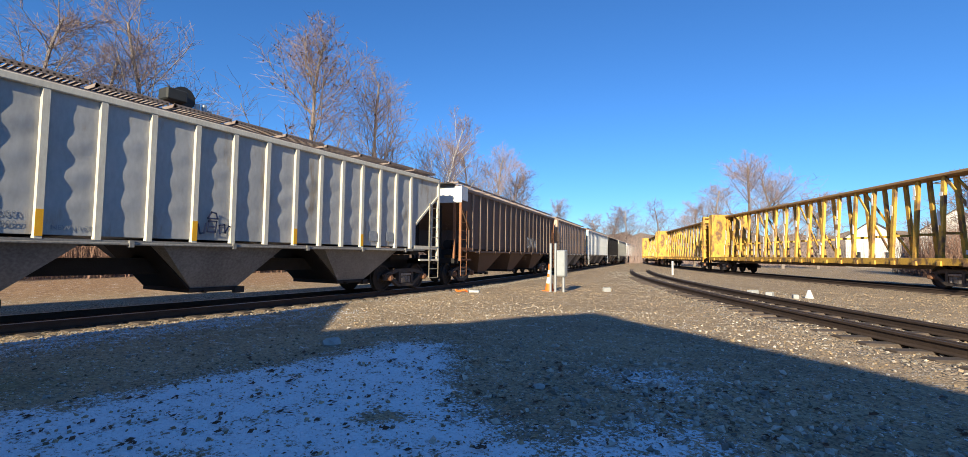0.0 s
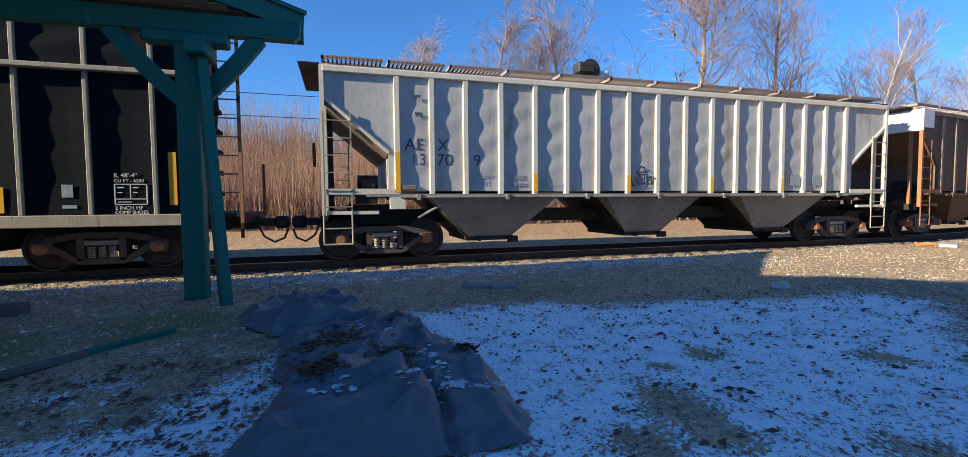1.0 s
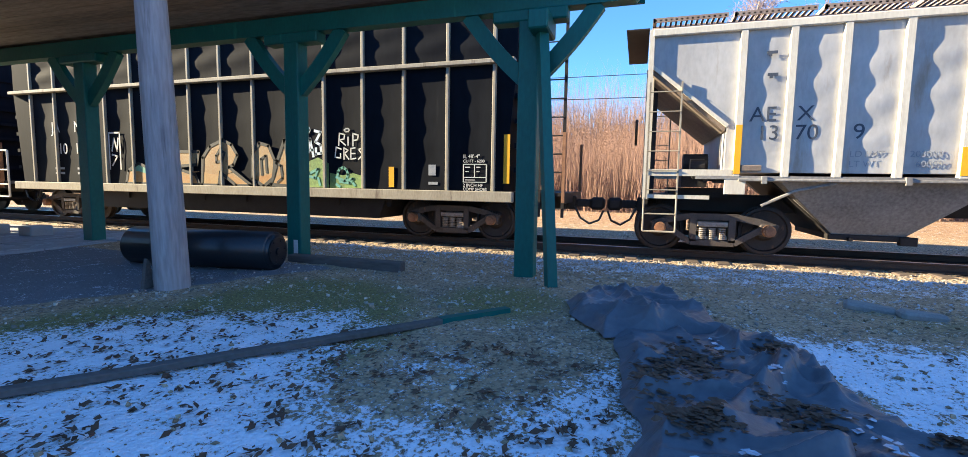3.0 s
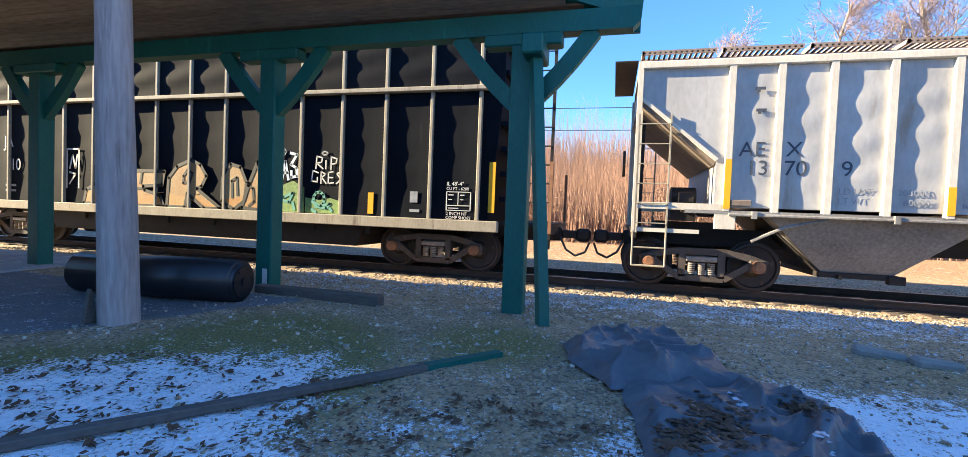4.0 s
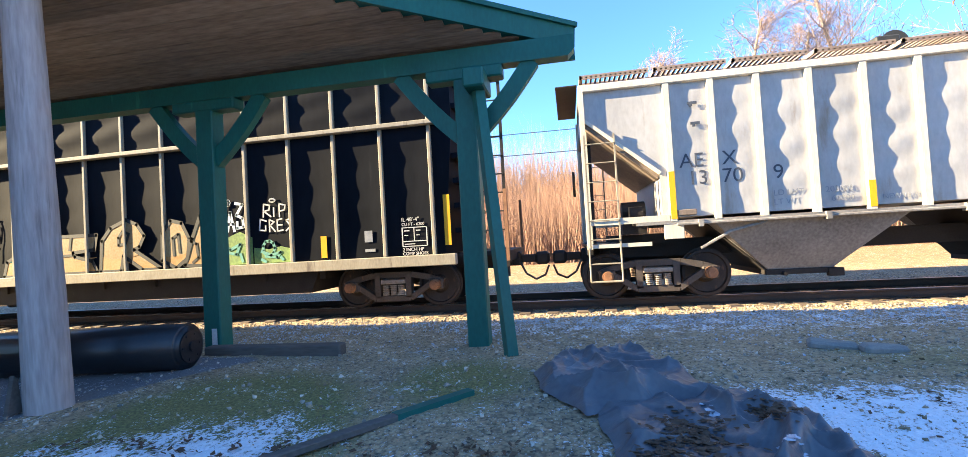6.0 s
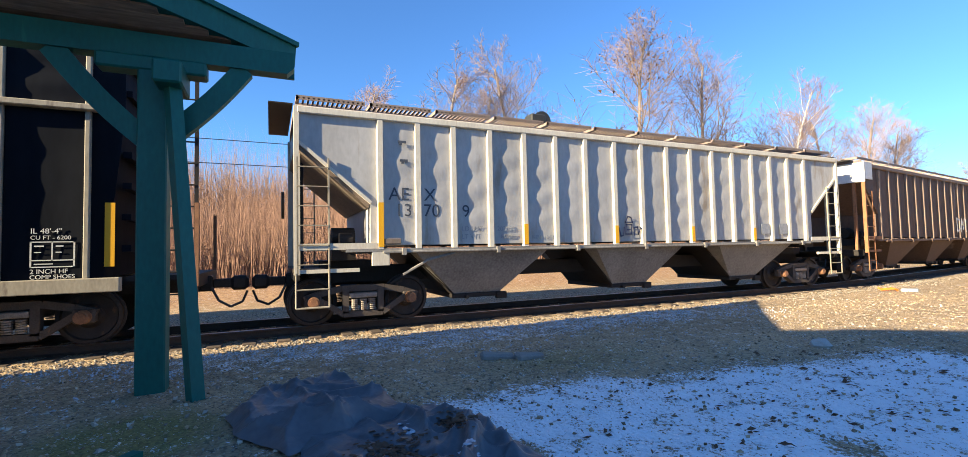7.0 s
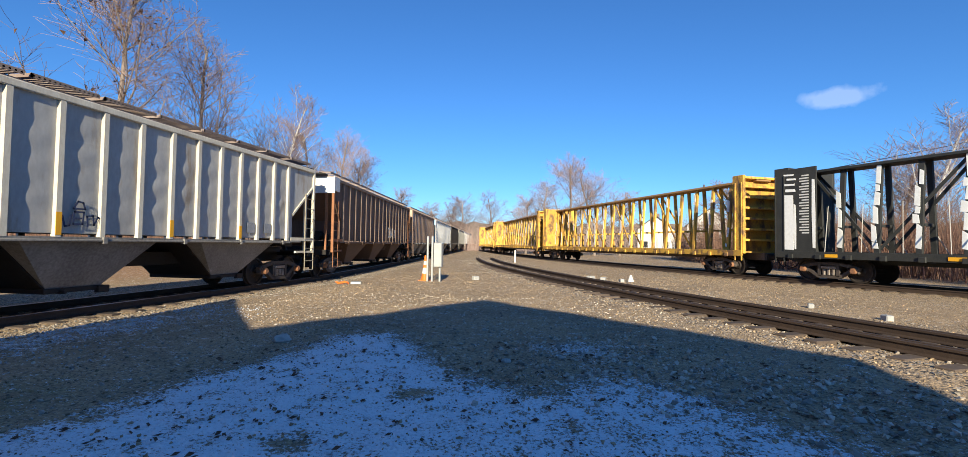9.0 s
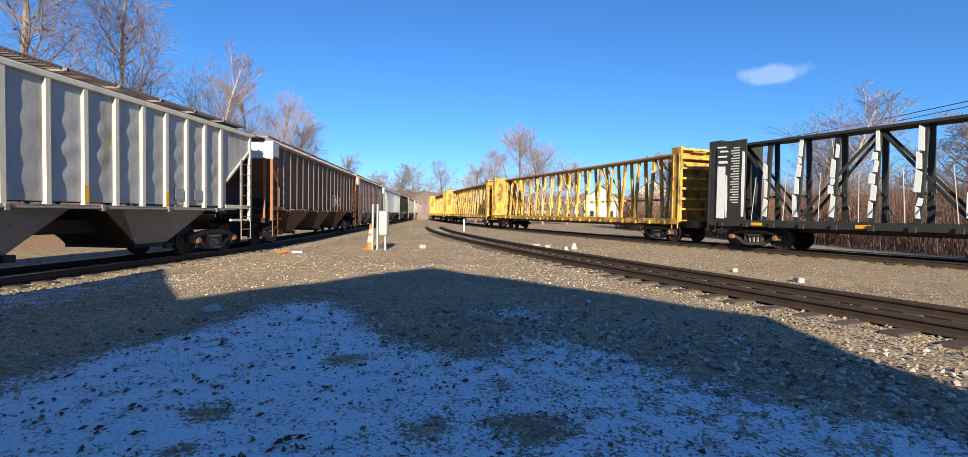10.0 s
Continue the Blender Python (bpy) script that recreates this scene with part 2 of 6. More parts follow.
def stones_material(name, base, second):
    mat = material(name, base, second, 0.9, scale=30, fine=90)
    n, l = nodes_of(mat)
    g, hs = n.new("ShaderNodeNewGeometry"), n.new("ShaderNodeHueSaturation")
    mv = n.new("ShaderNodeMapRange")
    mv.inputs["To Min"].default_value, mv.inputs["To Max"].default_value = 0.45, 1.5
    l.new(g.outputs["Random Per Island"], mv.inputs["Value"])
    l.new(mv.outputs[0], hs.inputs["Value"])
    b = n["Principled BSDF"]
    src = b.inputs["Base Color"].links[0].from_socket
    l.new(src, hs.inputs["Color"])
    l.new(hs.outputs["Color"], b.inputs["Base Color"])
    return mat


M["ballast_stones"] = stones_material("ballast_stones", (0.30, 0.265, 0.22), (0.20, 0.175, 0.145))
M["pale_pebble"] = stones_material("pale_pebble", (0.52, 0.46, 0.38), (0.36, 0.32, 0.27))
M["pebble"] = stones_material("pebble", (0.42, 0.31, 0.19), (0.27, 0.20, 0.12))
M["chord_rust"] = material("chord_rust", (0.24, 0.15, 0.09), (0.40, 0.24, 0.08), 0.75, scale=2, fine=20)


def ground_material():
    """Earth with gravel; the attributes snow, grit, moss and tar say where each lies."""
    mat = bpy.data.materials.new("ground_earth")
    mat.use_nodes = True
    n, l = nodes_of(mat)
    b = n["Principled BSDF"]
    b.inputs["Specular IOR Level"].default_value = 0.15
    tc = n.new("ShaderNodeTexCoord")

    def tex(scale, detail=6, rough=0.6):
        t = n.new("ShaderNodeTexNoise")
        t.inputs["Scale"].default_value, t.inputs["Detail"].default_value, t.inputs["Roughness"].default_value = scale, detail, rough
        l.new(tc.outputs["Object"], t.inputs["Vector"])
        return t.outputs["Fac"]

    def attr(name):
        a = n.new("ShaderNodeAttribute")
        a.attribute_name = name
        return a.outputs["Fac"]

    def ramp(v, lo, hi, to=(0, 1)):
        r = n.new("ShaderNodeMapRange")
        r.inputs["From Min"].default_value, r.inputs["From Max"].default_value = lo, hi
        r.inputs["To Min"].default_value, r.inputs["To Max"].default_value = to
        l.new(v, r.inputs["Value"])
        return r.outputs[0]

    def math_(op, a, c):
        m = n.new("ShaderNodeMath")
        m.operation = op
        for i, v in enumerate((a, c)):
            if isinstance(v, (int, float)):
                m.inputs[i].default_value = v
            else:
                l.new(v, m.inputs[i])
        return m.outputs[0]

    def mix(a, c, f):
        m = n.new("ShaderNodeMix")
        m.data_type = 'RGBA'
        for s, v in (("A", a), ("B", c)):
            if isinstance(v, tuple):
                m.inputs[s].default_value = (*v, 1)
            else:
                l.new(v, m.inputs[s])
        l.new(f, m.inputs["Factor"])
        return m.outputs["Result"]

    big, mid, small = tex(0.55), tex(4.0), tex(38.0, 4)
    vor = n.new("ShaderNodeTexVoronoi")
    vor.inputs["Scale"].default_value = 26
    l.new(tc.outputs["Object"], vor.inputs["Vector"])
    vcol = n.new("ShaderNodeSeparateColor")
    l.new(vor.outputs["Color"], vcol.inputs[0])
    earth = mix((0.50, 0.36, 0.21), (0.29, 0.21, 0.125), ramp(big, 0.38, 0.62))
    earth = mix(earth, (0.60, 0.45, 0.27), ramp(mid, 0.5, 0.68))
    earth = mix(earth, (0.10, 0.08, 0.06), ramp(tex(11.0, 5, 0.7), 0.56, 0.66))
    earth = mix(earth, (0.07, 0.058, 0.047), ramp(small, 0.56, 0.72))
    chips = n.new("ShaderNodeTexVoronoi")
    chips.inputs["Scale"].default_value = 44
    l.new(tc.outputs["Object"], chips.inputs["Vector"])
    ccol = n.new("ShaderNodeSeparateColor")
    l.new(chips.outputs["Color"], ccol.inputs[0])
    chip_m = math_('MULTIPLY', math_('GREATER_THAN', ccol.outputs["Green"], 0.80), math_('LESS_THAN', chips.outputs["Distance"], 0.36))
    earth = mix(earth, (0.56, 0.52, 0.45), chip_m)
    dark_m = math_('MULTIPLY', math_('LESS_THAN', ccol.outputs["Green"], 0.14), math_('LESS_THAN', chips.outputs["Distance"], 0.42))
    earth = mix(earth, (0.05, 0.045, 0.04), dark_m)
    grit = mix((0.42, 0.30, 0.18), (0.66, 0.50, 0.31), vcol.outputs["Red"])
    grit = mix(grit, (0.08, 0.074, 0.067), ramp(vor.outputs["Distance"], 0.45, 0.75))
    col = mix(earth, grit, ramp(math_('ADD', attr("grit"), math_('MULTIPLY', mid, 0.5)), 0.45, 0.8))
    leaves = mix((0.48, 0.31, 0.17), (0.24, 0.14, 0.08), ramp(tex(9.0), 0.42, 0.62))
    col = mix(col, leaves, attr("leaves"))
    moss = mix((0.30, 0.26, 0.10), (0.15, 0.135, 0.06), ramp(small, 0.4, 0.62))
    moss = mix(moss, (0.34, 0.29, 0.14), ramp(mid, 0.56, 0.72))
    col = mix(col, moss, ramp(math_('ADD', attr("moss"), math_('MULTIPLY', mid, 0.6)), 0.68, 1.0))
    tar = mix((0.16, 0.163, 0.17), (0.23, 0.23, 0.235), ramp(small, 0.35, 0.7))
    col = mix(col, tar, ramp(attr("tar"), 0.4, 0.6))
    crumbs = tex(30.0, 6, 0.75)
    snow_f = math_('ADD', attr("snow"), math_('ADD', math_('MULTIPLY', math_('SUBTRACT', crumbs, 0.5), 4.2), math_('MULTIPLY', math_('SUBTRACT', mid, 0.5), 1.9)))
    snow_m = ramp(snow_f, 0.50, 0.58)
    col = mix(col, (0.88, 0.89, 0.91), snow_m)
    l.new(col, b.inputs["Base Color"])
    b.inputs["Roughness"].default_value = 0.9
    h = math_('ADD', math_('MULTIPLY', small, 0.5), math_('MULTIPLY', vor.outputs["Distance"], -0.35))
    h = math_('ADD', h, math_('MULTIPLY', chip_m, 0.4))
    h = math_('ADD', h, math_('MULTIPLY', snow_m, 0.5))
    bp = n.new("ShaderNodeBump")
    bp.inputs["Strength"].default_value, bp.inputs["Distance"].default_value = 0.9, 0.045
    l.new(h, bp.inputs["Height"])
    l.new(bp.outputs[0], b.inputs["Normal"])
    return mat


M["ground"] = ground_material()


# ---------------------------------------------------------------- mesh helpers
def box(bm, x0, x1, y0, y1, z0, z1, bevel=0.0):
    r = bmesh.ops.create_cube(bm, size=1, matrix=Matrix.LocRotScale(((x0 + x1) / 2, (y0 + y1) / 2, (z0 + z1) / 2), None, (abs(x1 - x0), abs(y1 - y0), abs(z1 - z0))))
    if bevel:
        es = list({e for v in r["verts"] for e in v.link_edges})
        bmesh.ops.bevel(bm, geom=es, offset=bevel, segments=1, affect='EDGES')


def tube(bm, p0, p1, r0, r1=None, seg=8, caps=True):
    """A tapered round bar from p0 to p1."""
    p0, p1 = Vector(p0), Vector(p1)
    d = p1 - p0
    m = Matrix.Translation((p0 + p1) / 2) @ d.to_track_quat('Z', 'Y').to_matrix().to_4x4()
    bmesh.ops.create_cone(bm, cap_ends=caps, segments=seg, radius1=r0, radius2=r0 if r1 is None else r1, depth=d.length, matrix=m)


def prism(bm, poly, axis, a0, a1):
    """The polygon poly, in the two other axes in order, drawn out along an axis."""
    def at(p, a):
        return {"x": (a, p[0], p[1]), "y": (p[0], a, p[1]), "z": (p[0], p[1], a)}[axis]
    lo, hi = [bm.verts.new(at(p, a0)) for p in poly], [bm.verts.new(at(p, a1)) for p in poly]
    k = len(poly)
    bm.faces.new(lo), bm.faces.new(hi[::-1])
    for i in range(k):
        bm.faces.new((lo[i], hi[i], hi[(i + 1) % k], lo[(i + 1) % k]))
    bmesh.ops.recalc_face_normals(bm, faces=bm.faces)


def beam(bm, p0, p1, w, h):
    """A square bar from p0 to p1, w wide and h high."""
    p0, p1 = Vector(p0), Vector(p1)
    d = p1 - p0
    q = d.to_track_quat('Y', 'Z').to_matrix().to_4x4()
    bmesh.ops.create_cube(bm, size=1, matrix=Matrix.Translation((p0 + p1) / 2) @ q @ Matrix.Diagonal((w, d.length, h, 1)))


def smooth(ob, on=True):
    for p in ob.data.polygons:
        p.use_smooth = on
    return ob


def mesh_from(name, bm, mat):
    me = bpy.data.meshes.new(name)
    bm.to_mesh(me)
    bm.free()
    me.materials.append(mat)
    return me


def part(name, bm, mat, parent, label=""):
    ob = new(name, mesh_from(name, bm, mat))
    ob.parent = parent
    if label:
        tagged(ob, label)
    return ob


def again(name, me, parent, m):
    """One more part on a mesh that is already there."""
    o = new(name, me)
    o.parent = parent
    o.matrix_basis = m
    return o


def thing(name, label, category, group="", kind="", m=None):
    ob = new(name)
    ob.empty_display_size = 0.2
    if m is not None:
        ob.matrix_basis = m
    return tagged(ob, label, category, group, kind)


def solid(name, bm, mat, label, category, group="", kind="", m=None):
    ob = new(name, mesh_from(name, bm, mat))
    if m is not None:
        ob.matrix_basis = m
    return tagged(ob, label, category, group, kind)


def lettering(text, size, mat, parent, m, name="lettering", width=1.0):
    """Letters as a thin mesh; m takes the text's x to its reading direction and z to its outward side."""
    cu = bpy.data.curves.new(name, 'FONT')
    cu.body, cu.size, cu.extrude, cu.align_x = text, size, 0.002, 'LEFT'
    tmp = bpy.data.objects.new(name, cu)
    me = bpy.data.meshes.new_from_object(tmp)
    bpy.data.objects.remove(tmp)
    me.materials.append(mat)
    ob = new(name, me)
    ob.parent = parent
    ob.matrix_basis = m @ Matrix.Diagonal((width, 1, 1, 1))
    return ob


def side_text(y, z, x):
    """Text that reads along +y on a side that faces +x."""
    return Matrix.Translation((x, y, z)) @ Matrix(((0, 0, 1, 0), (1, 0, 0, 0), (0, 1, 0, 0), (0, 0, 0, 1)))


def bm_new():
    return bmesh.new()


# ---------------------------------------------------------------- the plan
def line_x(y):
    """Middle of the train's track at y."""
    d = max(0.0, y - 15.0)
    return -1.6 - 0.14 * (d * d / 8 if d < 4 else d - 2)


def siding_pt(s):
    """A point s metres along the siding, from where its two near cars meet, and its heading from +y to the left."""
    def heading(v):
        if v < 24:
            return radians(31.0 - max(0.0, v + 4) * 0.40)
        return radians(max(9.0, 19.8 - (v - 24) * 0.12))

    x, y, n = 18.9, 23.3, max(1, round(abs(s) / 0.5))
    for i in range(n):
        h = heading(s * (i + 0.5) / n)
        x -= math.sin(h) * s / n
        y += math.cos(h) * s / n
    return x, y, heading(s)


def middle_pt(s):
    """A point s metres along the middle track, from its near end."""
    x, y, a = 27.0, -12.0, 37.0
    step = 0.5
    k = 0.0
    while k < s:
        d = min(step, s - k)
        x -= math.sin(radians(a)) * d
        y += math.cos(radians(a)) * d
        a = max(12.0, a - 0.42 * d)
        k += d
    return x, y, radians(a)


BASE_Z = 0.19          # top of rail on the siding and the middle track


def path_line(fn, s0, s1, step):
    return [fn(s0 + (s1 - s0) * i / round((s1 - s0) / step)) for i in range(round((s1 - s0) / step) + 1)]


def main_pt(s):
    return line_x(s), s, math.atan(0.14 * min(1.0, max(0.0, s - 15.0) / 4))


# ---------------------------------------------------------------- ground
def smoothstep(a, b, v):
    t = min(1.0, max(0.0, (v - a) / (b - a)))
    return t * t * (3 - 2 * t)


def blob(x, y, cx, cy, rx, ry, turn=0.0):
    dx, dy = x - cx, y - cy
    c, s = math.cos(turn), math.sin(turn)
    dx, dy = dx * c + dy * s, -dx * s + dy * c
    return max(0.0, 1.0 - math.hypot(dx / rx, dy / ry))


def ground_z(x, y):
    z = 0.0
    t = x - line_x(y)
    z -= 0.18 * (1 - smoothstep(1.6, 3.2, t)) * smoothstep(-6, -2.6, t)
    x += min(0.14 * max(0.0, y - 17), 30.0)
    if x < -6:
        z += 0.02 * (-6 - x) + 3.4 * smoothstep(-14, -26, x) * (0.6 + 0.4 * smoothstep(14, -4, y)) if x > -60 else 0.0
    if x <= -60:
        z += 0.02 * 54 + 3.4
    x -= min(0.14 * max(0.0, y - 17), 30.0)
    if x > 40:
        z += 2.5 * smoothstep(40, 120, x)
    r = math.hypot(x - 9, y)
    if r < 40:
        z += 0.045 * (noise.noise((x * 0.5, y * 0.5, 0)) - 0.1) * smoothstep(0.3, 1.8, t if t > 0 else 0)
        z += 0.016 * noise.noise((x * 2.6, y * 2.6, 3)) + 0.008 * noise.noise((x * 8, y * 8, 5))
    return z


def axis_lines(lo, hi, step, reach):
    v, out, s = [], [lo], step
    k = lo
    while k < hi:
        k += step
        v.append(k)
    left, right = [], []
    a, b, s = lo, hi, step
    while a > -reach:
        s *= 1.22
        a -= s
        left.append(a)
    s = step
    while b < reach:
        s *= 1.22
        b += s
        right.append(b)
    return left[::-1] + out + v + right


def inside_by(x, y, poly):
    """Metres by which a point lies inside an outline (negative: outside)."""
    best, odd = 1e9, False
    for (ax, ay), (bx, by) in zip(poly, poly[1:] + poly[:1]):
        dx, dy = bx - ax, by - ay
        t = min(1.0, max(0.0, ((x - ax) * dx + (y - ay) * dy) / (dx * dx + dy * dy)))
        best = min(best, math.hypot(x - ax - t * dx, y - ay - t * dy))
        if (ay > y) != (by > y) and x < ax + (y - ay) * dx / dy:
            odd = not odd
    return best if odd else -best


SNOW = [
    ([(4.9, 0.6), (4.85, 1.9), (4.75, 2.9), (5.2, 3.4), (5.15, 4.4), (5.5, 5.2), (5.6, 7.0), (6.4, 7.4), (7.1, 6.5), (7.9, 5.3), (8.8, 4.7), (9.6, 5.7), (10.4, 5.1), (11.2, 4.1), (12.5, 3.4), (12.8, 1.6), (9.6, 0.9), (8.7, -0.4), (7.0, 0.4)], 0.93),
    ([(8.6, 6.7), (8.7, 7.2), (9.9, 7.4), (9.8, 6.5), (9.5, 6.0)], 0.8),
    ([(7.8, -4.5), (7.1, -4.95), (6.2, -4.1), (5.5, -2.7), (5.8, -2.2), (6.7, -2.0), (7.3, -1.5), (7.3, -0.95), (6.8, -0.55), (6.0, -0.2), (7.0, 0.2), (8.2, -0.2), (9.5, -0.6), (9.7, -3.5), (8.7, -4.5)], 0.95),
    ([(6.3, -1.5), (6.5, -1.0), (6.9, -1.2), (6.7, -1.6)], 0.72),
    ([(1.2, -2.0), (1.2, 8.0), (2.4, 8.5), (2.6, 3.0), (2.5, -2.0)], 0.40),
]
BARE = [(7.83, 2.34, 0.34), (8.23, 1.85, 0.22), (8.16, 2.25, 0.3), (8.26, 1.27, 0.16), (7.27, 2.68, 0.13), (8.68, 3.13, 0.2), (9.38, 3.2, 0.28), (7.13, 3.22, 0.2), (7.64, 4.5, 0.22), (6.1, 1.2, 0.2)]


def snow_at(x, y):
    v = 0.0
    for poly, k in SNOW:
        v = max(v, k * smoothstep(-0.35, 0.5, inside_by(x, y, poly)))
    v *= 1 - 0.20 * smoothstep(7.6, 9.6, x) * smoothstep(0.5, 1.5, y)
    for cx, cy, r in BARE:
        v -= 1.2 * blob(x, y, cx, cy, r * 1.3, r)
    return max(0.0, v)


def build_ground():
    xs, ys = axis_lines(0.6, 15.0, 0.115, 900.0), axis_lines(-7.0, 13.0, 0.115, 900.0)
    nx, ny = len(xs), len(ys)
    verts = [(x, y, ground_z(x, y)) for y in ys for x in xs]
    faces = [(j * nx + i, j * nx + i + 1, (j + 1) * nx + i + 1, (j + 1) * nx + i) for j in range(ny - 1) for i in range(nx - 1)]
    me = bpy.data.meshes.new("ground")
    me.from_pydata(verts, [], faces)
    me.materials.append(M["ground"])
    masks = {k: [] for k in ("snow", "grit", "moss", "tar", "leaves")}
    mid = [middle_pt(s) for s in range(0, 90, 2)]
    sid = [siding_pt(s) for s in range(-40, 80, 2)]
    for x, y, z in verts:
        near = abs(x) < 60 and abs(y) < 100
        t = x - line_x(y)
        g = 1 - smoothstep(2.2, 3.9, abs(t)) if near else 0.0
        if near:
            d2 = min(math.hypot(x - p[0], y - p[1]) for p in mid)
            d3 = min(math.hypot(x - p[0], y - p[1]) for p in sid)
            g = max(g, 0.9 * (1 - smoothstep(1.2, 2.8, d2)), 0.9 * (1 - smoothstep(4.0, 5.5, d3)), 0.35)
        masks["grit"].append(g)
        masks["snow"].append(snow_at(x, y) if 0.5 < x < 14 and -6 < y < 10 else 0.0)
        moss = max(0.3 * blob(x, y, 8.3, 4.2, 5.0, 4.4), 0.55 * blob(x, y, 4.0, 3.0, 2.6, 4.5), 1.6 * blob(x, y, 5.9, -3.2, 2.6, 1.9, 0.3), 1.3 * blob(x, y, 7.2, -4.6, 2.0, 1.0), 1.0 * blob(x, y, 4.6, -1.4, 1.6, 1.4)) if near else 0
        masks["moss"].append(min(1.0, moss))
        tar = smoothstep(-4.6, -5.2, y + 0.55 * (x - 5.0)) * smoothstep(3.4, 3.8, x) * smoothstep(12, 10, x) if near else 0
        masks["tar"].append(tar)
        masks["leaves"].append(smoothstep(-4.2, -6.0, t) if near else (0.8 if x < -5 else 0.4))
    for k, v in masks.items():
        a = me.attributes.new(k, 'FLOAT', 'POINT')
        a.data.foreach_set("value", v)
    for p in me.polygons:
        p.use_smooth = True
    return tagged(new("ground", me), "bare brown earth with gravel, moss and thin patchy snow", "ground", kind="structure")


build_ground()


def stone_field(name, places, mat, label, seed):
    """Many small broken stones in one mesh."""
    rnd = random.Random(seed)
    vs, fs = [], []
    base = [(0, 0, 1), (0.9, 0, 0.1), (0, 0.9, 0.1), (-0.9, 0, 0.1), (0, -0.9, 0.1), (0, 0, -0.6)]
    tri = [(0, 1, 2), (0, 2, 3), (0, 3, 4), (0, 4, 1), (5, 2, 1), (5, 3, 2), (5, 4, 3), (5, 1, 4)]
    for x, y, z, r in places:
        k = len(vs)
        m = Euler((rnd.uniform(-1, 1), rnd.uniform(-1, 1), rnd.uniform(0, 6.3))).to_matrix()
        sx, sy, sz = (r * rnd.uniform(0.7, 1.4) for _ in range(3))
        for b in base:
            p = m @ Vector((b[0] * sx * rnd.uniform(0.7, 1.2), b[1] * sy * rnd.uniform(0.7, 1.2), b[2] * sz * 0.7))
            vs.append((x + p.x, y + p.y, z + p.z))
        fs += [tuple(k + i for i in t) for t in tri]
    me = bpy.data.meshes.new(name)
    me.from_pydata(vs, [], fs)
    me.materials.append(mat)
    return tagged(new(name, me), label, "stones", kind="stuff")


def ballast():
    rnd = random.Random(4)
    out = []
    for _ in range(9000):
        y = rnd.uniform(-16, 34)
        t = 1.6 + abs(rnd.gauss(0.25, 0.75)) if rnd.random() < 0.75 else rnd.uniform(-3.2, 1.6)
        x = line_x(y) + t - 0.3
        out.append((x, y, ground_z(x, y) + 0.004, rnd.uniform(0.014, 0.036)))
    stone_field("ballast", out, M["ballast_stones"], "crushed grey ballast stones beside the rails", 5)
    out = []
    for _ in range(7000):
        x, y, _h = middle_pt(rnd.uniform(8, 60))
        a = rnd.gauss(0, 1.3)
        x, y = x + a, y + rnd.uniform(-.5, .5)
        out.append((x, y, ground_z(x, y) + 0.004, rnd.uniform(0.018, 0.045)))
    stone_field("ballast", out, M["ballast_stones"], "brown-grey ballast stones round the middle track", 6)
    out = []
    for _ in range(26000):
        x, y = rnd.uniform(2.0, 18.5), rnd.uniform(-3, 24)
        out.append((x, y, ground_z(x, y) + 0.002, rnd.choice((0.006, 0.008, 0.011, 0.014, 0.018, 0.026))))
    stone_field("pebbles", out, M["pebble"], "loose pebbles strewn over the bare yard", 7)
    out = []
    for _ in range(9000):
        x, y = rnd.uniform(1.6, 13.0), rnd.uniform(-5.5, 13)
        if snow_at(x, y) < 0.45:
            out.append((x, y, ground_z(x, y) + 0.003, rnd.choice((0.006, 0.008, 0.010, 0.013, 0.018, 0.03))))
    stone_field("pale_pebbles", out, M["pale_pebble"], "pale broken stones scattered over dark soil", 11)
    out = []
    for _ in range(1400):
        a = rnd.uniform(0, 1)
        x, y = 9.0 + 5.5 * a + rnd.gauss(0, 0.8), 6.8 - 4.2 * a + rnd.gauss(0, 0.7)
        out.append((x, y, ground_z(x, y) + 0.006, rnd.uniform(0.015, 0.05)))
    stone_field("pale_pebbles", out, M["pale_pebble"], "coarse grey rubble at the edge of the yard", 12)
    out = []
    for _ in range(5200):
        y = rnd.uniform(-6, 9.5)
        x = 1.0 + abs(rnd.gauss(0.6, 0.75))
        if noise.noise((x * 1.4, y * 0.7, 6)) > -0.15:
            out.append((x, y, ground_z(x, y) + 0.012, rnd.uniform(0.007, 0.022)))
    stone_field("snow_crumbs", out, M["ice"], "crumbs of old snow on the ballast", 8)


ballast()


def sweep(fn, s0, s1, step, off, prof):
    """The profile prof, as (across, up), swept along a track at a distance off from its middle."""
    bm = bm_new()
    rows = []
    for x, y, h in path_line(fn, s0, s1, step):
        nx_, ny_ = math.cos(h), math.sin(h)
        rows.append([bm.verts.new((x + nx_ * (off + a), y + ny_ * (off + a), z)) for a, z in prof])
    k = len(prof)
    for r0, r1 in zip(rows, rows[1:]):
        for i in range(k):
            bm.faces.new((r0[i], r0[(i + 1) % k], r1[(i + 1) % k], r1[i]))
    bm.faces.new(rows[0]), bm.faces.new(rows[-1][::-1])
    bmesh.ops.recalc_face_normals(bm, faces=bm.faces)
    return bm


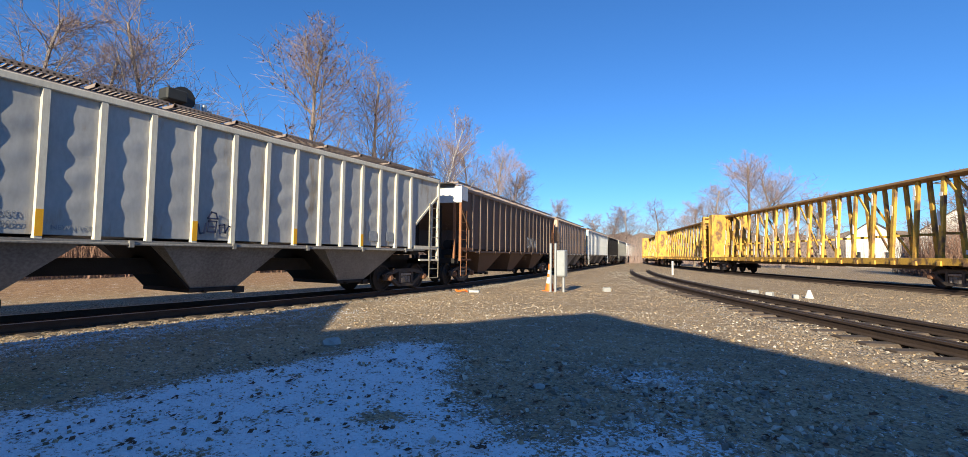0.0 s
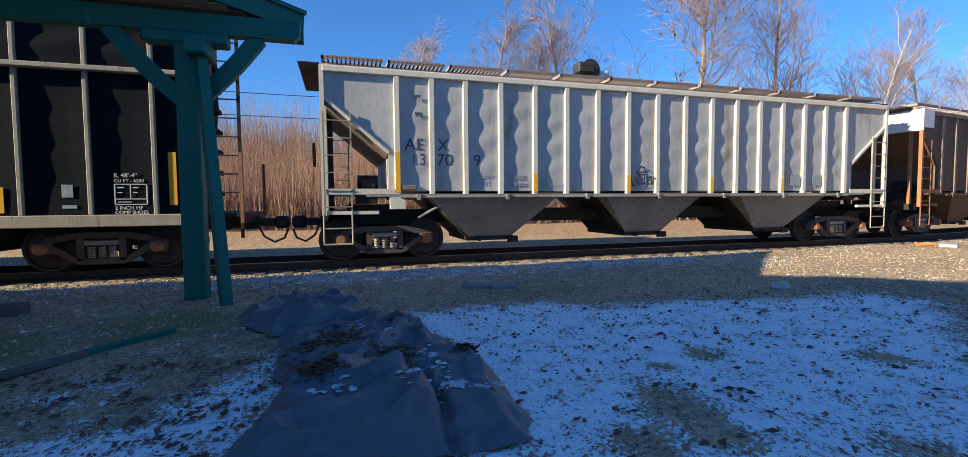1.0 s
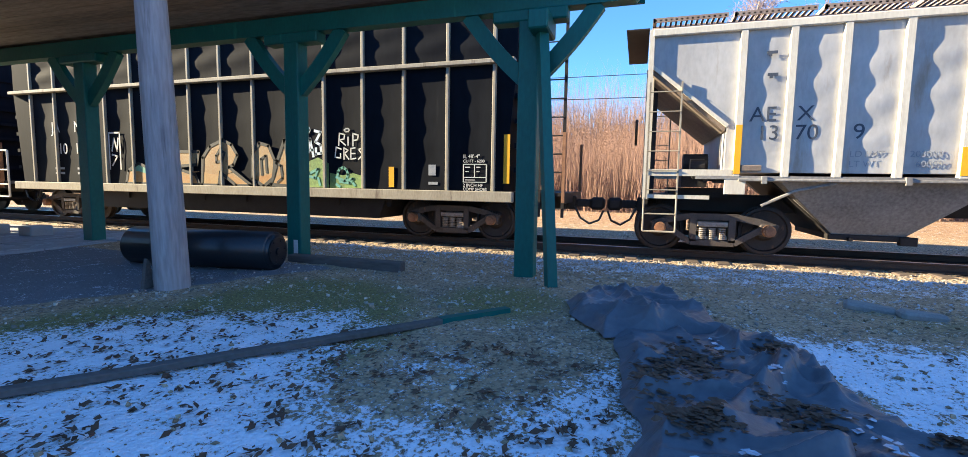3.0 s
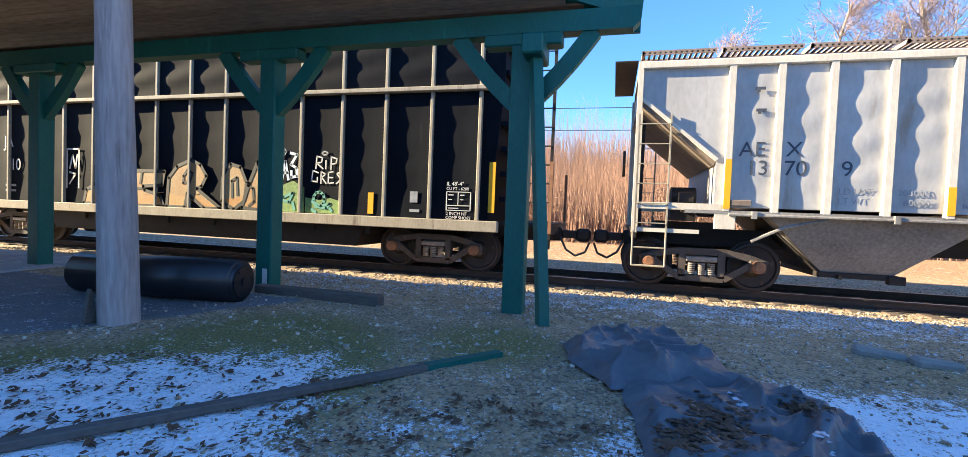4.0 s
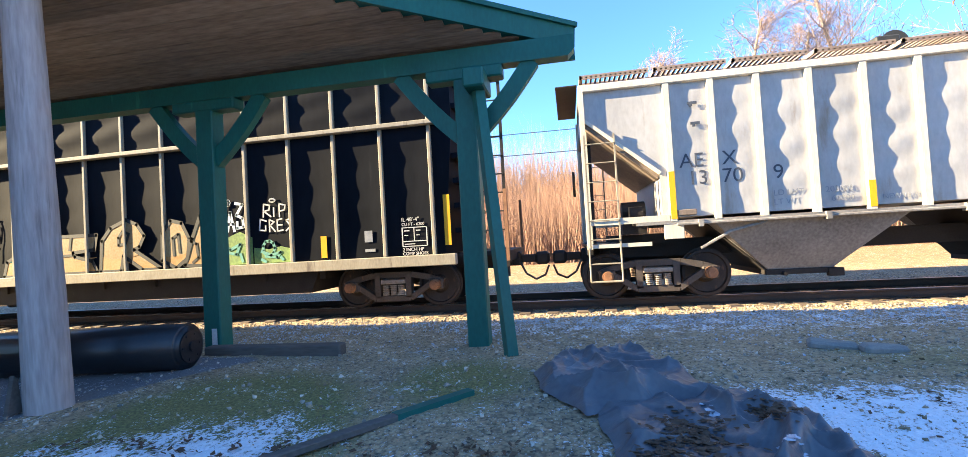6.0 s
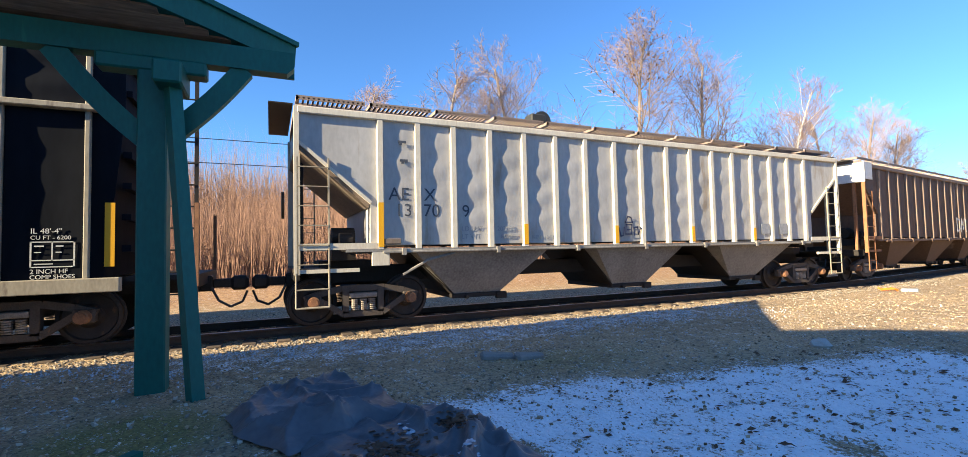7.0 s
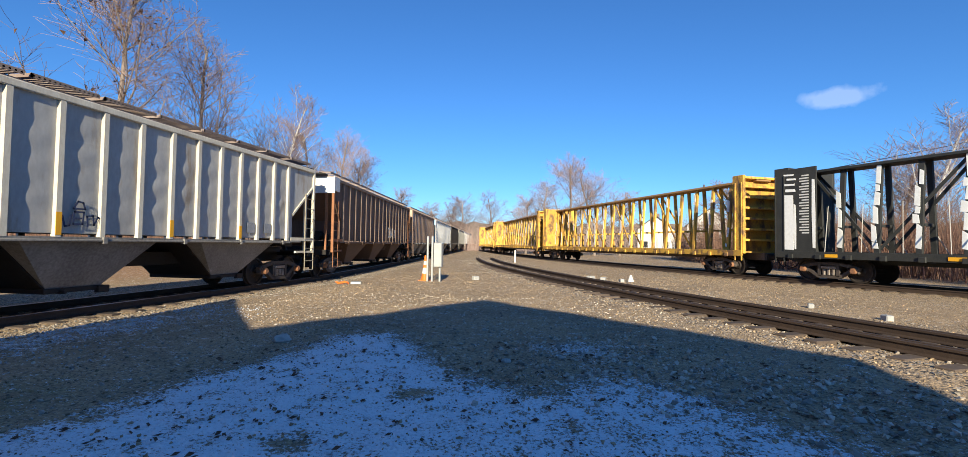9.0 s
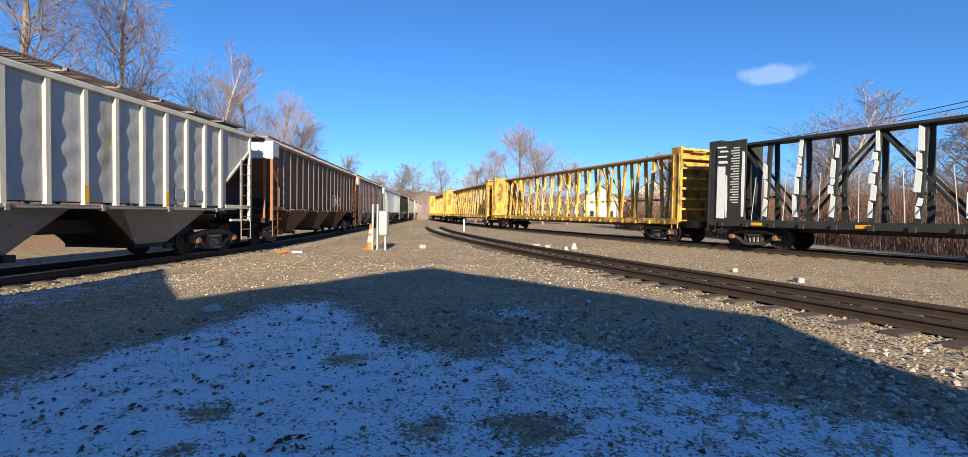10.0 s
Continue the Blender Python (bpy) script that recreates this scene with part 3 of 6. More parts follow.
def rail_profile(top):
    return [(-0.07, top - 0.16), (0.07, top - 0.16), (0.07, top - 0.145), (0.012, top - 0.125), (0.012, top - 0.045), (0.036, top - 0.035),
            (0.036, top - 0.006), (-0.036, top - 0.006), (-0.036, top - 0.035), (-0.012, top - 0.045), (-0.012, top - 0.125), (-0.07, top - 0.145)]


def head_profile(top):
    return [(-0.034, top - 0.006), (0.034, top - 0.006), (0.030, top), (-0.030, top)]


def track(name, fn, s0, s1, step, top, label, offsets=(-0.75, 0.75), ties=None, dull=False):
    t = thing(name, label, "railway track", kind="structure")
    for off in offsets:
        r = part("rail", sweep(fn, s0, s1, step, off, rail_profile(top)), M["rail_side"], t, "rust-brown steel rail")
        part("rail_head", sweep(fn, s0, s1, step, off, head_profile(top)), M["rail_side"] if dull else M["rail_top"], r, "polished running surface")
    if ties:
        bm = bm_new()
        box(bm, -1.28, 1.28, -0.115, 0.115, -0.17, 0.0, 0.012)
        me = mesh_from("tie", bm, M["tie_wood"])
        rnd = random.Random(9)
        s = ties[0]
        while s < ties[1]:
            x, y, h = fn(s)
            o = new("tie", me)
            o.parent = t
            o.matrix_basis = Matrix.Translation((x, y, top - 0.155 + rnd.uniform(-0.008, 0.004))) @ Matrix.Rotation(h + rnd.uniform(-0.02, 0.02), 4, 'Z')
            s += 0.56
    return t


track("main_track", main_pt, -60, 130, 1.5, 0.0, "main railway track with shiny rails on dark timber ties", ties=(-22, 40))
mt = track("middle_track", middle_pt, 0, 62, 1.0, BASE_Z, "turnout track with several dark rails on timber ties", offsets=(-0.75, -0.60, 0.58, 0.75), ties=(6, 50), dull=True)
track("siding_track", lambda s: siding_pt(s), -50, 90, 1.5, BASE_Z, "rusty siding track under the parked yellow cars", ties=(-40, 60), dull=True)


# ---------------------------------------------------------------- railway trucks (wheel sets)
def wheel_mesh():
    """A wheel with flange, tread and dished plate; its axis is x, its outer side +x."""
    bm = bm_new()
    prof = [(-0.02, 0.0), (-0.02, 0.14), (-0.05, 0.30), (-0.07, 0.40), (-0.07, 0.485), (-0.045, 0.485), (-0.035, 0.455), (0.06, 0.45), (0.065, 0.395), (0.02, 0.375), (0.0, 0.20), (0.055, 0.15), (0.06, 0.0)]
    seg = 32
    rings = []
    for a, r in prof:
        rings.append([bm.verts.new((a, r * math.cos(6.28318 * i / seg), r * math.sin(6.28318 * i / seg))) for i in range(seg)] if r > 0 else [bm.verts.new((a, 0, 0))])
    for r0, r1 in zip(rings, rings[1:]):
        for i in range(seg):
            j = (i + 1) % seg
            if len(r0) == 1:
                bm.faces.new((r0[0], r1[j], r1[i]))
            elif len(r1) == 1:
                bm.faces.new((r0[i], r0[j], r1[0]))
            else:
                bm.faces.new((r0[i], r0[j], r1[j], r1[i]))
    bmesh.ops.recalc_face_normals(bm, faces=bm.faces)
    return mesh_from("wheel", bm, M["wheel_steel"])


WHEEL = wheel_mesh()


def frame_mesh():
    """A cast side frame: arched top bar, dropped bottom bar, columns round the spring nest, journal boxes."""
    bm = bm_new()
    a = 0.94
    pts_top = [(-a - 0.16, 0.52), (-a + 0.12, 0.62), (-0.42, 0.70), (0.42, 0.70), (a - 0.12, 0.62), (a + 0.16, 0.52)]
    for (y0, z0), (y1, z1) in zip(pts_top, pts_top[1:]):
        beam(bm, (0, y0, z0), (0, y1, z1), 0.13, 0.12)
    pts_bot = [(-a + 0.10, 0.50), (-0.38, 0.20), (0.38, 0.20), (a - 0.10, 0.50)]
    for (y0, z0), (y1, z1) in zip(pts_bot, pts_bot[1:]):
        beam(bm, (0, y0, z0), (0, y1, z1), 0.15, 0.11)
    for s in (-1, 1):
        beam(bm, (0, s * 0.34, 0.22), (0, s * 0.34, 0.70), 0.15, 0.12)
        box(bm, -0.08, 0.09, s * a - 0.15, s * a + 0.15, 0.36, 0.60, 0.03)
    return mesh_from("side_frame", bm, M["truck_steel"])


def spring_mesh():
    bm = bm_new()
    for k in (-0.17, 0.0, 0.17):
        for i in range(6):
            tube(bm, (0.03, k, 0.275 + i * 0.037), (0.03, k, 0.298 + i * 0.037), 0.072, seg=12)
    box(bm, -0.06, 0.09, -0.27, 0.27, 0.51, 0.61, 0.015)
    return mesh_from("spring_nest", bm, M["spring"])


def cap_mesh():
    bm = bm_new()
    tube(bm, (0.05, 0, 0), (0.17, 0, 0), 0.115, 0.105, seg=16)
    tube(bm, (0.17, 0, 0), (0.195, 0, 0), 0.075, seg=16)
    for i in range(3):
        c, s = math.cos(i * 2.09), math.sin(i * 2.09)
        tube(bm, (0.17, c * 0.085, s * 0.085), (0.19, c * 0.085, s * 0.085), 0.018, seg=6)
    return mesh_from("bearing_cap", bm, M["cap_rust"])


FRAME, SPRING, CAP = frame_mesh(), spring_mesh(), cap_mesh()


def truck(car, y):
    """A two-axle truck under a car: its bolster carries frames, wheels and axles."""
    bm = bm_new()
    box(bm, -1.0, 1.0, -0.2, 0.2, 0.42, 0.66, 0.03)
    bolster = part("truck", bm, M["truck_steel"], car, "cast steel two-axle truck")
    bolster.matrix_basis = Matrix.Translation((0, y, 0))
    for s in (-1, 1):
        m = Matrix.Identity(4) if s > 0 else Matrix.Rotation(math.pi, 4, 'Z')
        at = Matrix.Translation((s * 1.02, 0, 0)) @ m
        again("side_frame", FRAME, bolster, at)
        again("spring_nest", SPRING, bolster, at)
        for w in (-0.94, 0.94):
            again("wheel", WHEEL, bolster, Matrix.Translation((s * 0.75, w, 0.45)) @ m)
            again("bearing_cap", CAP, bolster, Matrix.Translation((s * 1.05, w, 0.47)) @ m)
    for w in (-0.94, 0.94):
        bm = bm_new()
        tube(bm, (-1.0, w, 0.45), (1.0, w, 0.45), 0.08, seg=10)
        part("axle", bm, M["wheel_steel"], bolster)


def coupler(car, y, d):
    bm = bm_new()
    box(bm, -0.16, 0.16, min(y, y - d * 0.9), max(y, y - d * 0.9), 0.72, 1.02, 0.03)
    box(bm, -0.10, 0.10, min(y, y + d * 0.35), max(y, y + d * 0.35), 0.78, 0.95, 0.02)
    box(bm, -0.2, 0.16, min(y + d * 0.3, y + d * 0.62), max(y + d * 0.3, y + d * 0.62), 0.72, 1.0, 0.06)
    part("coupler", bm, M["steel_dark"], car, "dark cast knuckle coupler")
    bm = bm_new()
    pts = [Vector((0.35, y, 0.80)), Vector((0.36, y + d * 0.12, 0.55)), Vector((0.32, y + d * 0.32, 0.42)), Vector((0.22, y + d * 0.52, 0.50)), Vector((0.16, y + d * 0.6, 0.70))]
    for p, q in zip(pts, pts[1:]):
        tube(bm, p, q, 0.024, seg=7)
    part("air_hose", bm, M["plastic_black"], car, "sagging black rubber air hose")


def ladder_bm(x, y0, y1, z0, z1, rungs, r=0.012, stile=0.02):
    bm = bm_new()
    for y in (y0, y1):
        box(bm, x - 0.02, x + 0.02, y - stile, y + stile, z0, z1)
    for i in range(rungs):
        z = z0 + (z1 - z0) * (i + 0.5) / rungs
        tube(bm, (x + 0.03, y0, z), (x + 0.03, y1, z), r, seg=6)
    return bm


def bulged_panel(y0, y1, z0, z1, x, bulge, ripple, seed, mat, ny=7, nz=22):
    """A thin sheet between two ribs, bellied and rippled as old side sheets are."""
    bm = bm_new()
    rnd = random.Random(seed)
    ph, q = rnd.uniform(0, 6.28), rnd.uniform(0.50, 0.62)
    grid = []
    for j in range(nz + 1):
        z = z0 + (z1 - z0) * j / nz
        row = []
        for i in range(ny + 1):
            u = i / ny
            belly = math.sin(math.pi * u) ** 0.8
            edge = min(1.0, 4 * j / nz, 4 * (nz - j) / nz)
            dx = belly * edge * (bulge + ripple * math.sin(6.28318 * z / q + ph) + 0.006 * math.sin(9 * z + seed))
            row.append(bm.verts.new((x + dx, y0 + (y1 - y0) * u, z)))
        grid.append(row)
    for r0, r1 in zip(grid, grid[1:]):
        for i in range(ny):
            bm.faces.new((r0[i], r0[i + 1], r1[i + 1], r1[i]))
    for f in bm.faces:
        f.smooth = True
    return mesh_from("side_panel", bm, mat)


# ---------------------------------------------------------------- covered hoppers
def covered_hopper(name, label, m, length, ribs, first, pitch, body, rib, belly, slope, roof, near=False, end_mat=None, rib_ys=None):
    """Body with sloped ends, side panels between ribs, three hoppers, roof with walkway, ladders, trucks."""
    car = thing(name, label, "freight car", "train on the main track", m=m)
    W, ZB, ZT = 1.56, 1.53, 4.10
    L = length
    bm = bm_new()
    prism(bm, [(first - 0.12, ZB), (L - first + 0.12, ZB), (L - first + 0.12, 2.36), (L - 0.06, 3.46), (L - 0.06, ZT), (0.06, ZT), (0.06, 3.46), (first - 0.12, 2.36)], "x", -W + 0.03, W - 0.03)
    part("body", bm, body, car)
    ys = rib_ys or [first + pitch * i for i in range(ribs)]
    n = len(ys)
    panels = [(a + 0.07, b - 0.07) for a, b in zip(ys, ys[1:])]
    bm = bm_new()
    prism(bm, [(-0.065, 0.0), (0.065, 0.0), (0.05, 0.085), (-0.05, 0.085)], "z", ZB - 0.07, ZT - 0.13)
    bmesh.ops.rotate(bm, verts=bm.verts, cent=(0, 0, 0), matrix=Matrix.Rotation(-math.pi / 2, 3, 'Z'))
    rib_me = mesh_from("rib", bm, rib)
    for s in (1, -1):
        if s < 0 and not near:
            continue
        turn = Matrix.Identity(4) if s > 0 else Matrix.Rotation(math.pi, 4, 'Z')
        for i in range(n):
            o = new("rib", rib_me)
            o.parent = car
            o.matrix_basis = Matrix.Translation((s * (W - 0.045), ys[i], 0)) @ turn
    for i, (a, b) in enumerate(panels):
        if near:
            me = bulged_panel(a, b, ZB + 0.01, ZT - 0.15, W - 0.028, 0.012, 0.011, i, body)
        else:
            me = bulged_panel(a, b, ZB + 0.01, ZT - 0.15, W - 0.028, 0.01, 0.006, i, body, 4, 8)
        o = new("side_panel", me)
        o.parent = car
    bm = bm_new()
    for s in (-1, 1):
        box(bm, s * (W - 0.05), s * (W + 0.05), 0.06, L - 0.06, ZT - 0.13, ZT, 0.015)
    part("top_chord", bm, rib, car)
    bm = bm_new()
    for s in (-1, 1):
        box(bm, s * (W - 0.12), s * (W + 0.035), 0.9, L - 0.9, ZB - 0.12, ZB - 0.06)
        tube(bm, (s * (W + 0.05), 1.6, ZB - 0.13), (s * (W + 0.05), L - 1.6, ZB - 0.13), 0.025, seg=6)
        for k in range(7):
            yk = 2.0 + k * (L - 4) / 6
            box(bm, s * (W - 0.02), s * (W + 0.09), yk - 0.04, yk + 0.04, ZB - 0.19, ZB - 0.06)
    part("side_sill", bm, belly, car, "thin steel side sill with pipe brackets")
    bm = bm_new()
    prism(bm, [(-W, ZT), (W, ZT), (W - 0.35, ZT + 0.14), (0.5, ZT + 0.24), (-0.5, ZT + 0.24), (-W + 0.35, ZT + 0.14)], "y", 0.04, L - 0.04)
    part("roof", bm, roof, car, "dusty shallow-pitched steel roof")
    # walkway along the roof edge, a grating on brackets
    seg = L / 12
    for s in (-1, 1):
        bm = bm_new()
        for i in range(12):
            x0, x1 = s * 0.92, s * 1.42
            y0, y1 = i * seg + 0.05, (i + 1) * seg - 0.05
            box(bm, x0, x1, y0, y0 + 0.04, ZT + 0.17, ZT + 0.24)
            box(bm, s * 1.40, s * 1.42, y0, y1, ZT + 0.17, ZT + 0.25)
            box(bm, s * 0.92, s * 0.94, y0, y1, ZT + 0.17, ZT + 0.25)
            q = 14 if near else 3
            for j in range(q):
                yy = y0 + (y1 - y0) * (j + 0.5) / q
                box(bm, x0, x1, yy - 0.018, yy + 0.018, ZT + 0.19, ZT + 0.22)
        part("running_board", bm, M["roof_rust"] if near else roof, car, "dark steel grating walkway along the roof")
    bm = bm_new()
    for i in range(5):
        yc = L * (i + 0.5) / 5
        box(bm, -0.45, 0.45, yc - 1.2, yc + 1.2, ZT + 0.22, ZT + 0.33, 0.04)
    part("hatch_cover", bm, roof, car)
    # bays
    for c, half in ((L * 0.235, 1.6), (L * 0.5, 1.45), (L * 0.765, 1.6)):
        bm = bm_new()
        top = [bm.verts.new(p) for p in ((-W + 0.08, c - half, ZB - 0.1), (W - 0.08, c - half, ZB - 0.1), (W - 0.08, c + half, ZB - 0.1), (-W + 0.08, c + half, ZB - 0.1))]
        bot = [bm.verts.new(p) for p in ((-0.95, c - 0.55, 0.46), (0.95, c - 0.55, 0.46), (0.95, c + 0.55, 0.46), (-0.95, c + 0.55, 0.46))]
        bm.faces.new(top), bm.faces.new(bot[::-1])
        for i in range(4):
            bm.faces.new((top[i], top[(i + 1) % 4], bot[(i + 1) % 4], bot[i]))
        bmesh.ops.recalc_face_normals(bm, faces=bm.faces)
        bay = part("hopper_bay", bm, belly, car, "tapered discharge bay, dusty grey steel")
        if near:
            # added black sheet: puts the shade under the car's end into colour
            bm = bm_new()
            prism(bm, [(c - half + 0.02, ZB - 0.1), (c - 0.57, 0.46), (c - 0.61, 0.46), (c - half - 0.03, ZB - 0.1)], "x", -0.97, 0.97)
            part("slope_sheet", bm, M["steel_dark"], bay, "thin black sheet over the bay's slope, standing in for shade")
        bm = bm_new()
        box(bm, -0.98, 0.98, c - 0.6, c + 0.6, 0.36, 0.46, 0.01)
        box(bm, 0.9, 1.02, c + 0.45, c + 0.7, 0.30, 0.45, 0.01)
        tube(bm, (-1.1, c - 0.3, 0.38), (1.1, c - 0.3, 0.38), 0.035, seg=8)
        part("outlet_gate", bm, M["steel_dark"], bay)
    bm = bm_new()
    box(bm, -0.32, 0.32, 0.3, L - 0.3, 0.78, 1.12)
    part("centre_sill", bm, M["steel_dark"], car)
    # ends: corner posts, ladders, platforms
    for d, y0 in ((1, 0.0), (-1, L)):
        def Y(v):
            return y0 + d * v
        em = end_mat or rib
        for s in (-1, 1):
            bm = bm_new()
            box(bm, s * (W - 0.06), s * (W + 0.04), Y(0.0), Y(0.09), 1.02, ZT)
            part("end_post", bm, em, car, "pale painted corner post")
            bm = bm_new()
            box(bm, s * (W - 0.10), s * (W + 0.03), Y(0.09), Y(first), 1.46, 1.58)
            part("end_rail", bm, em, car)
            bm = bm_new()
            box(bm, s * (W - 0.06), s * (W + 0.02), Y(0.09), Y(1.15), 1.04, 1.11)
            part("step_rail", bm, em, car)
            bm = bm_new()
            box(bm, s * (W - 0.34), s * (W - 0.26), Y(0.02), Y(0.12), 1.0, 3.7)
            part("inner_post", bm, em, car)
        for s in ((1,) if not near else (1, -1)):
            lad = M["gondola_rib"] if near else em
            l1 = part("ladder", ladder_bm(s * (W + 0.02), Y(0.06), Y(0.60), 1.02, 3.16, 6, 0.010, 0.014), lad, car, "pale rust-streaked steel ladder on the corner")
            bm = bm_new()
            for yy in (0.03, 0.60):
                tube(bm, (s * (W + 0.03), Y(yy), 1.05), (s * (W + 0.03), Y(yy), 0.42), 0.016, seg=6)
            tube(bm, (s * (W + 0.03), Y(0.03), 0.42), (s * (W + 0.03), Y(0.60), 0.42), 0.018, seg=6)
            tube(bm, (s * (W + 0.03), Y(0.03), 0.75), (s * (W + 0.03), Y(0.60), 0.75), 0.014, seg=6)
            part("stirrup", bm, lad, l1)
        bm = bm_new()
        box(bm, -W + 0.1, W - 0.1, Y(-0.02), Y(0.55), 1.06, 1.12)
        box(bm, -W + 0.1, W - 0.1, Y(0.0), Y(0.1), 0.92, 1.06)
        box(bm, -0.6, 0.6, Y(0.5), Y(1.6), 1.05, 1.25)
        part("end_platform", bm, M["steel_dark"], car)
        bm = bm_new()
        tube(bm, (0.6, Y(0.75), 1.72), (0.6, Y(1.2), 1.72), 0.2, seg=16)
        tube(bm, (1.0, Y(0.85), 1.65), (1.0, Y(1.1), 1.65), 0.15, seg=14)
        box(bm, 0.3, 1.15, Y(0.7), Y(1.15), 1.26, 1.5)
        tube(bm, (-0.9, Y(0.9), 1.45), (1.3, Y(0.9), 1.45), 0.03, seg=6)
        part("brake_gear", bm, M["steel_dark"], car, "dark brake cylinder and valve")
        bm = bm_new()
        for s in (-0.55, 0.55):
            box(bm, s - 0.05, s + 0.05, Y(0.12), Y(0.22), 1.1, 3.6)
        box(bm, -1.3, 1.3, Y(0.0), Y(-0.42), ZT + 0.10, ZT + 0.12)
        for j in range(9):
            box(bm, -1.3 + j * 0.3, -1.22 + j * 0.3, Y(0.0), Y(-0.42), ZT + 0.12, ZT + 0.15)
        part("end_walkway", bm, M["steel_dark"], car, "grating step at the roof end")
        coupler(car, Y(-0.1), -d)
        truck(car, Y(1.30))
    if near:
        bm = bm_new()
        box(bm, W - 0.02, W + 0.03, 1.38, 1.72, 1.14, 1.42, 0.008)
        part("dust_box", bm, M["rib_white"], car, "small pale metal placard board")
        bm = bm_new()
        box(bm, W - 0.02, W + 0.04, 1.62, 1.95, 1.555, 1.66, 0.01)
        part("step_block", bm, M["slope_brown"], car)
        bm = bm_new()
        tube(bm, (0.75, -0.14, 2.35), (0.75, -0.19, 2.35), 0.26, seg=18)
        part("brake_wheel", bm, M["steel_dark"], car, "dark hand brake wheel on the end")
        bm = bm_new()
        pts = [(W - 0.06, 2.0, 0.95), (W - 0.03, 2.5, 1.22), (W - 0.03, 3.1, 1.36)]
        for p, q in zip(pts, pts[1:]):
            tube(bm, p, q, 0.028, seg=6)
        part("brake_pipe", bm, M["hopper_belly"], car)
    return car


def add_tabs(car, rows, W=1.56):
    for y, z0, z1 in rows:
        bm = bm_new()
        box(bm, W + 0.036, W + 0.046, y - 0.052, y + 0.052, z0, z1)
        part("reflector_strip", bm, M["tab_yellow"], car, "worn orange-yellow reflective strip")


RIBS = [1.56]
for step in (0.755, 0.765, 0.835, 0.84, 0.82, 0.835, 0.86, 0.85, 0.85, 0.84, 0.81, 0.80, 0.80, 0.80, 0.79, 0.79):
    RIBS.append(RIBS[-1] + step)
HOPPER = covered_hopper("covered_hopper", "light grey covered hopper car with white ribs, rust and graffiti", Matrix.Translation((-1.6, 0, 0)), 16.3, 17, 1.49, 0.83,
                        M["hopper_grey"], M["rib_white"], M["hopper_belly"], M["slope_brown"], M["roof_rust"], near=True, rib_ys=RIBS)
add_tabs(HOPPER, [(RIBS[0], 1.50, 2.36), (RIBS[4], 1.50, 1.95), (RIBS[7], 1.50, 1.92), (RIBS[10], 1.50, 1.90), (RIBS[13], 1.50, 1.86)])
# the sloped end sheets lie over the body's ends
for d, y0 in ((1, 0.0), (-1, 16.3)):
    bm = bm_new()
    prism(bm, [(y0 + d * 0.06, 3.44), (y0 + d * 1.36, 2.34), (y0 + d * 1.34, 2.26), (y0 + d * 0.02, 3.37)], "x", -1.50, 1.525)
    part("slope_sheet", bm, M["slope_brown"], HOPPER, "brown rusty sloped end sheet")
    bm = bm_new()
    beam(bm, (1.545, y0 + d * 0.05, 3.47), (1.545, y0 + d * 1.38, 2.35), 0.06, 0.06)
    part("end_edge", bm, M["rib_white"], HOPPER)
X_TXT = 1.566


def hug_side(ob, y, z, x):
    """Lay flat letters on the hopper's bellied side sheets."""
    for v in ob.data.vertices:
        yy, zz = y + v.co.x, z + v.co.y
        i = max(k for k in range(16) if k == 0 or RIBS[k] <= yy)
        u = min(1.0, max(0.0, (yy - RIBS[i] - 0.07) / (RIBS[i + 1] - RIBS[i] - 0.14)))
        rnd = random.Random(i)
        ph, q = rnd.uniform(0, 6.28), rnd.uniform(0.50, 0.62)
        dx = math.sin(math.pi * u) ** 0.8 * (0.012 + 0.011 * math.sin(6.28318 * zz / q + ph) + 0.006 * math.sin(9 * zz + i))
        v.co.z = 1.532 + dx + 0.005 - x + (0.002 if v.co.z > 0 else 0.0)


for txt, y, z, size in (("AE", 1.72, 2.42, 0.36), ("X", 2.44, 2.42, 0.36), ("13", 1.84, 2.10, 0.36), ("70", 2.42, 2.10, 0.36), ("9", 3.26, 2.10, 0.36)):
    hug_side(lettering(txt, size, M["letter_dark"], HOPPER, side_text(y, z, X_TXT)), y, z, X_TXT)
for txt, y, z, size in (("LD LMT", 3.24, 1.80, 0.145), ("LT WT", 3.24, 1.64, 0.145), ("203000", 4.06, 1.80, 0.145), ("60000", 4.14, 1.64, 0.145), ("NEW 10-78", 4.92, 1.62, 0.12)):
    hug_side(lettering(txt, size, M["letter_grey"], HOPPER, side_text(y, z, X_TXT)), y, z, X_TXT)


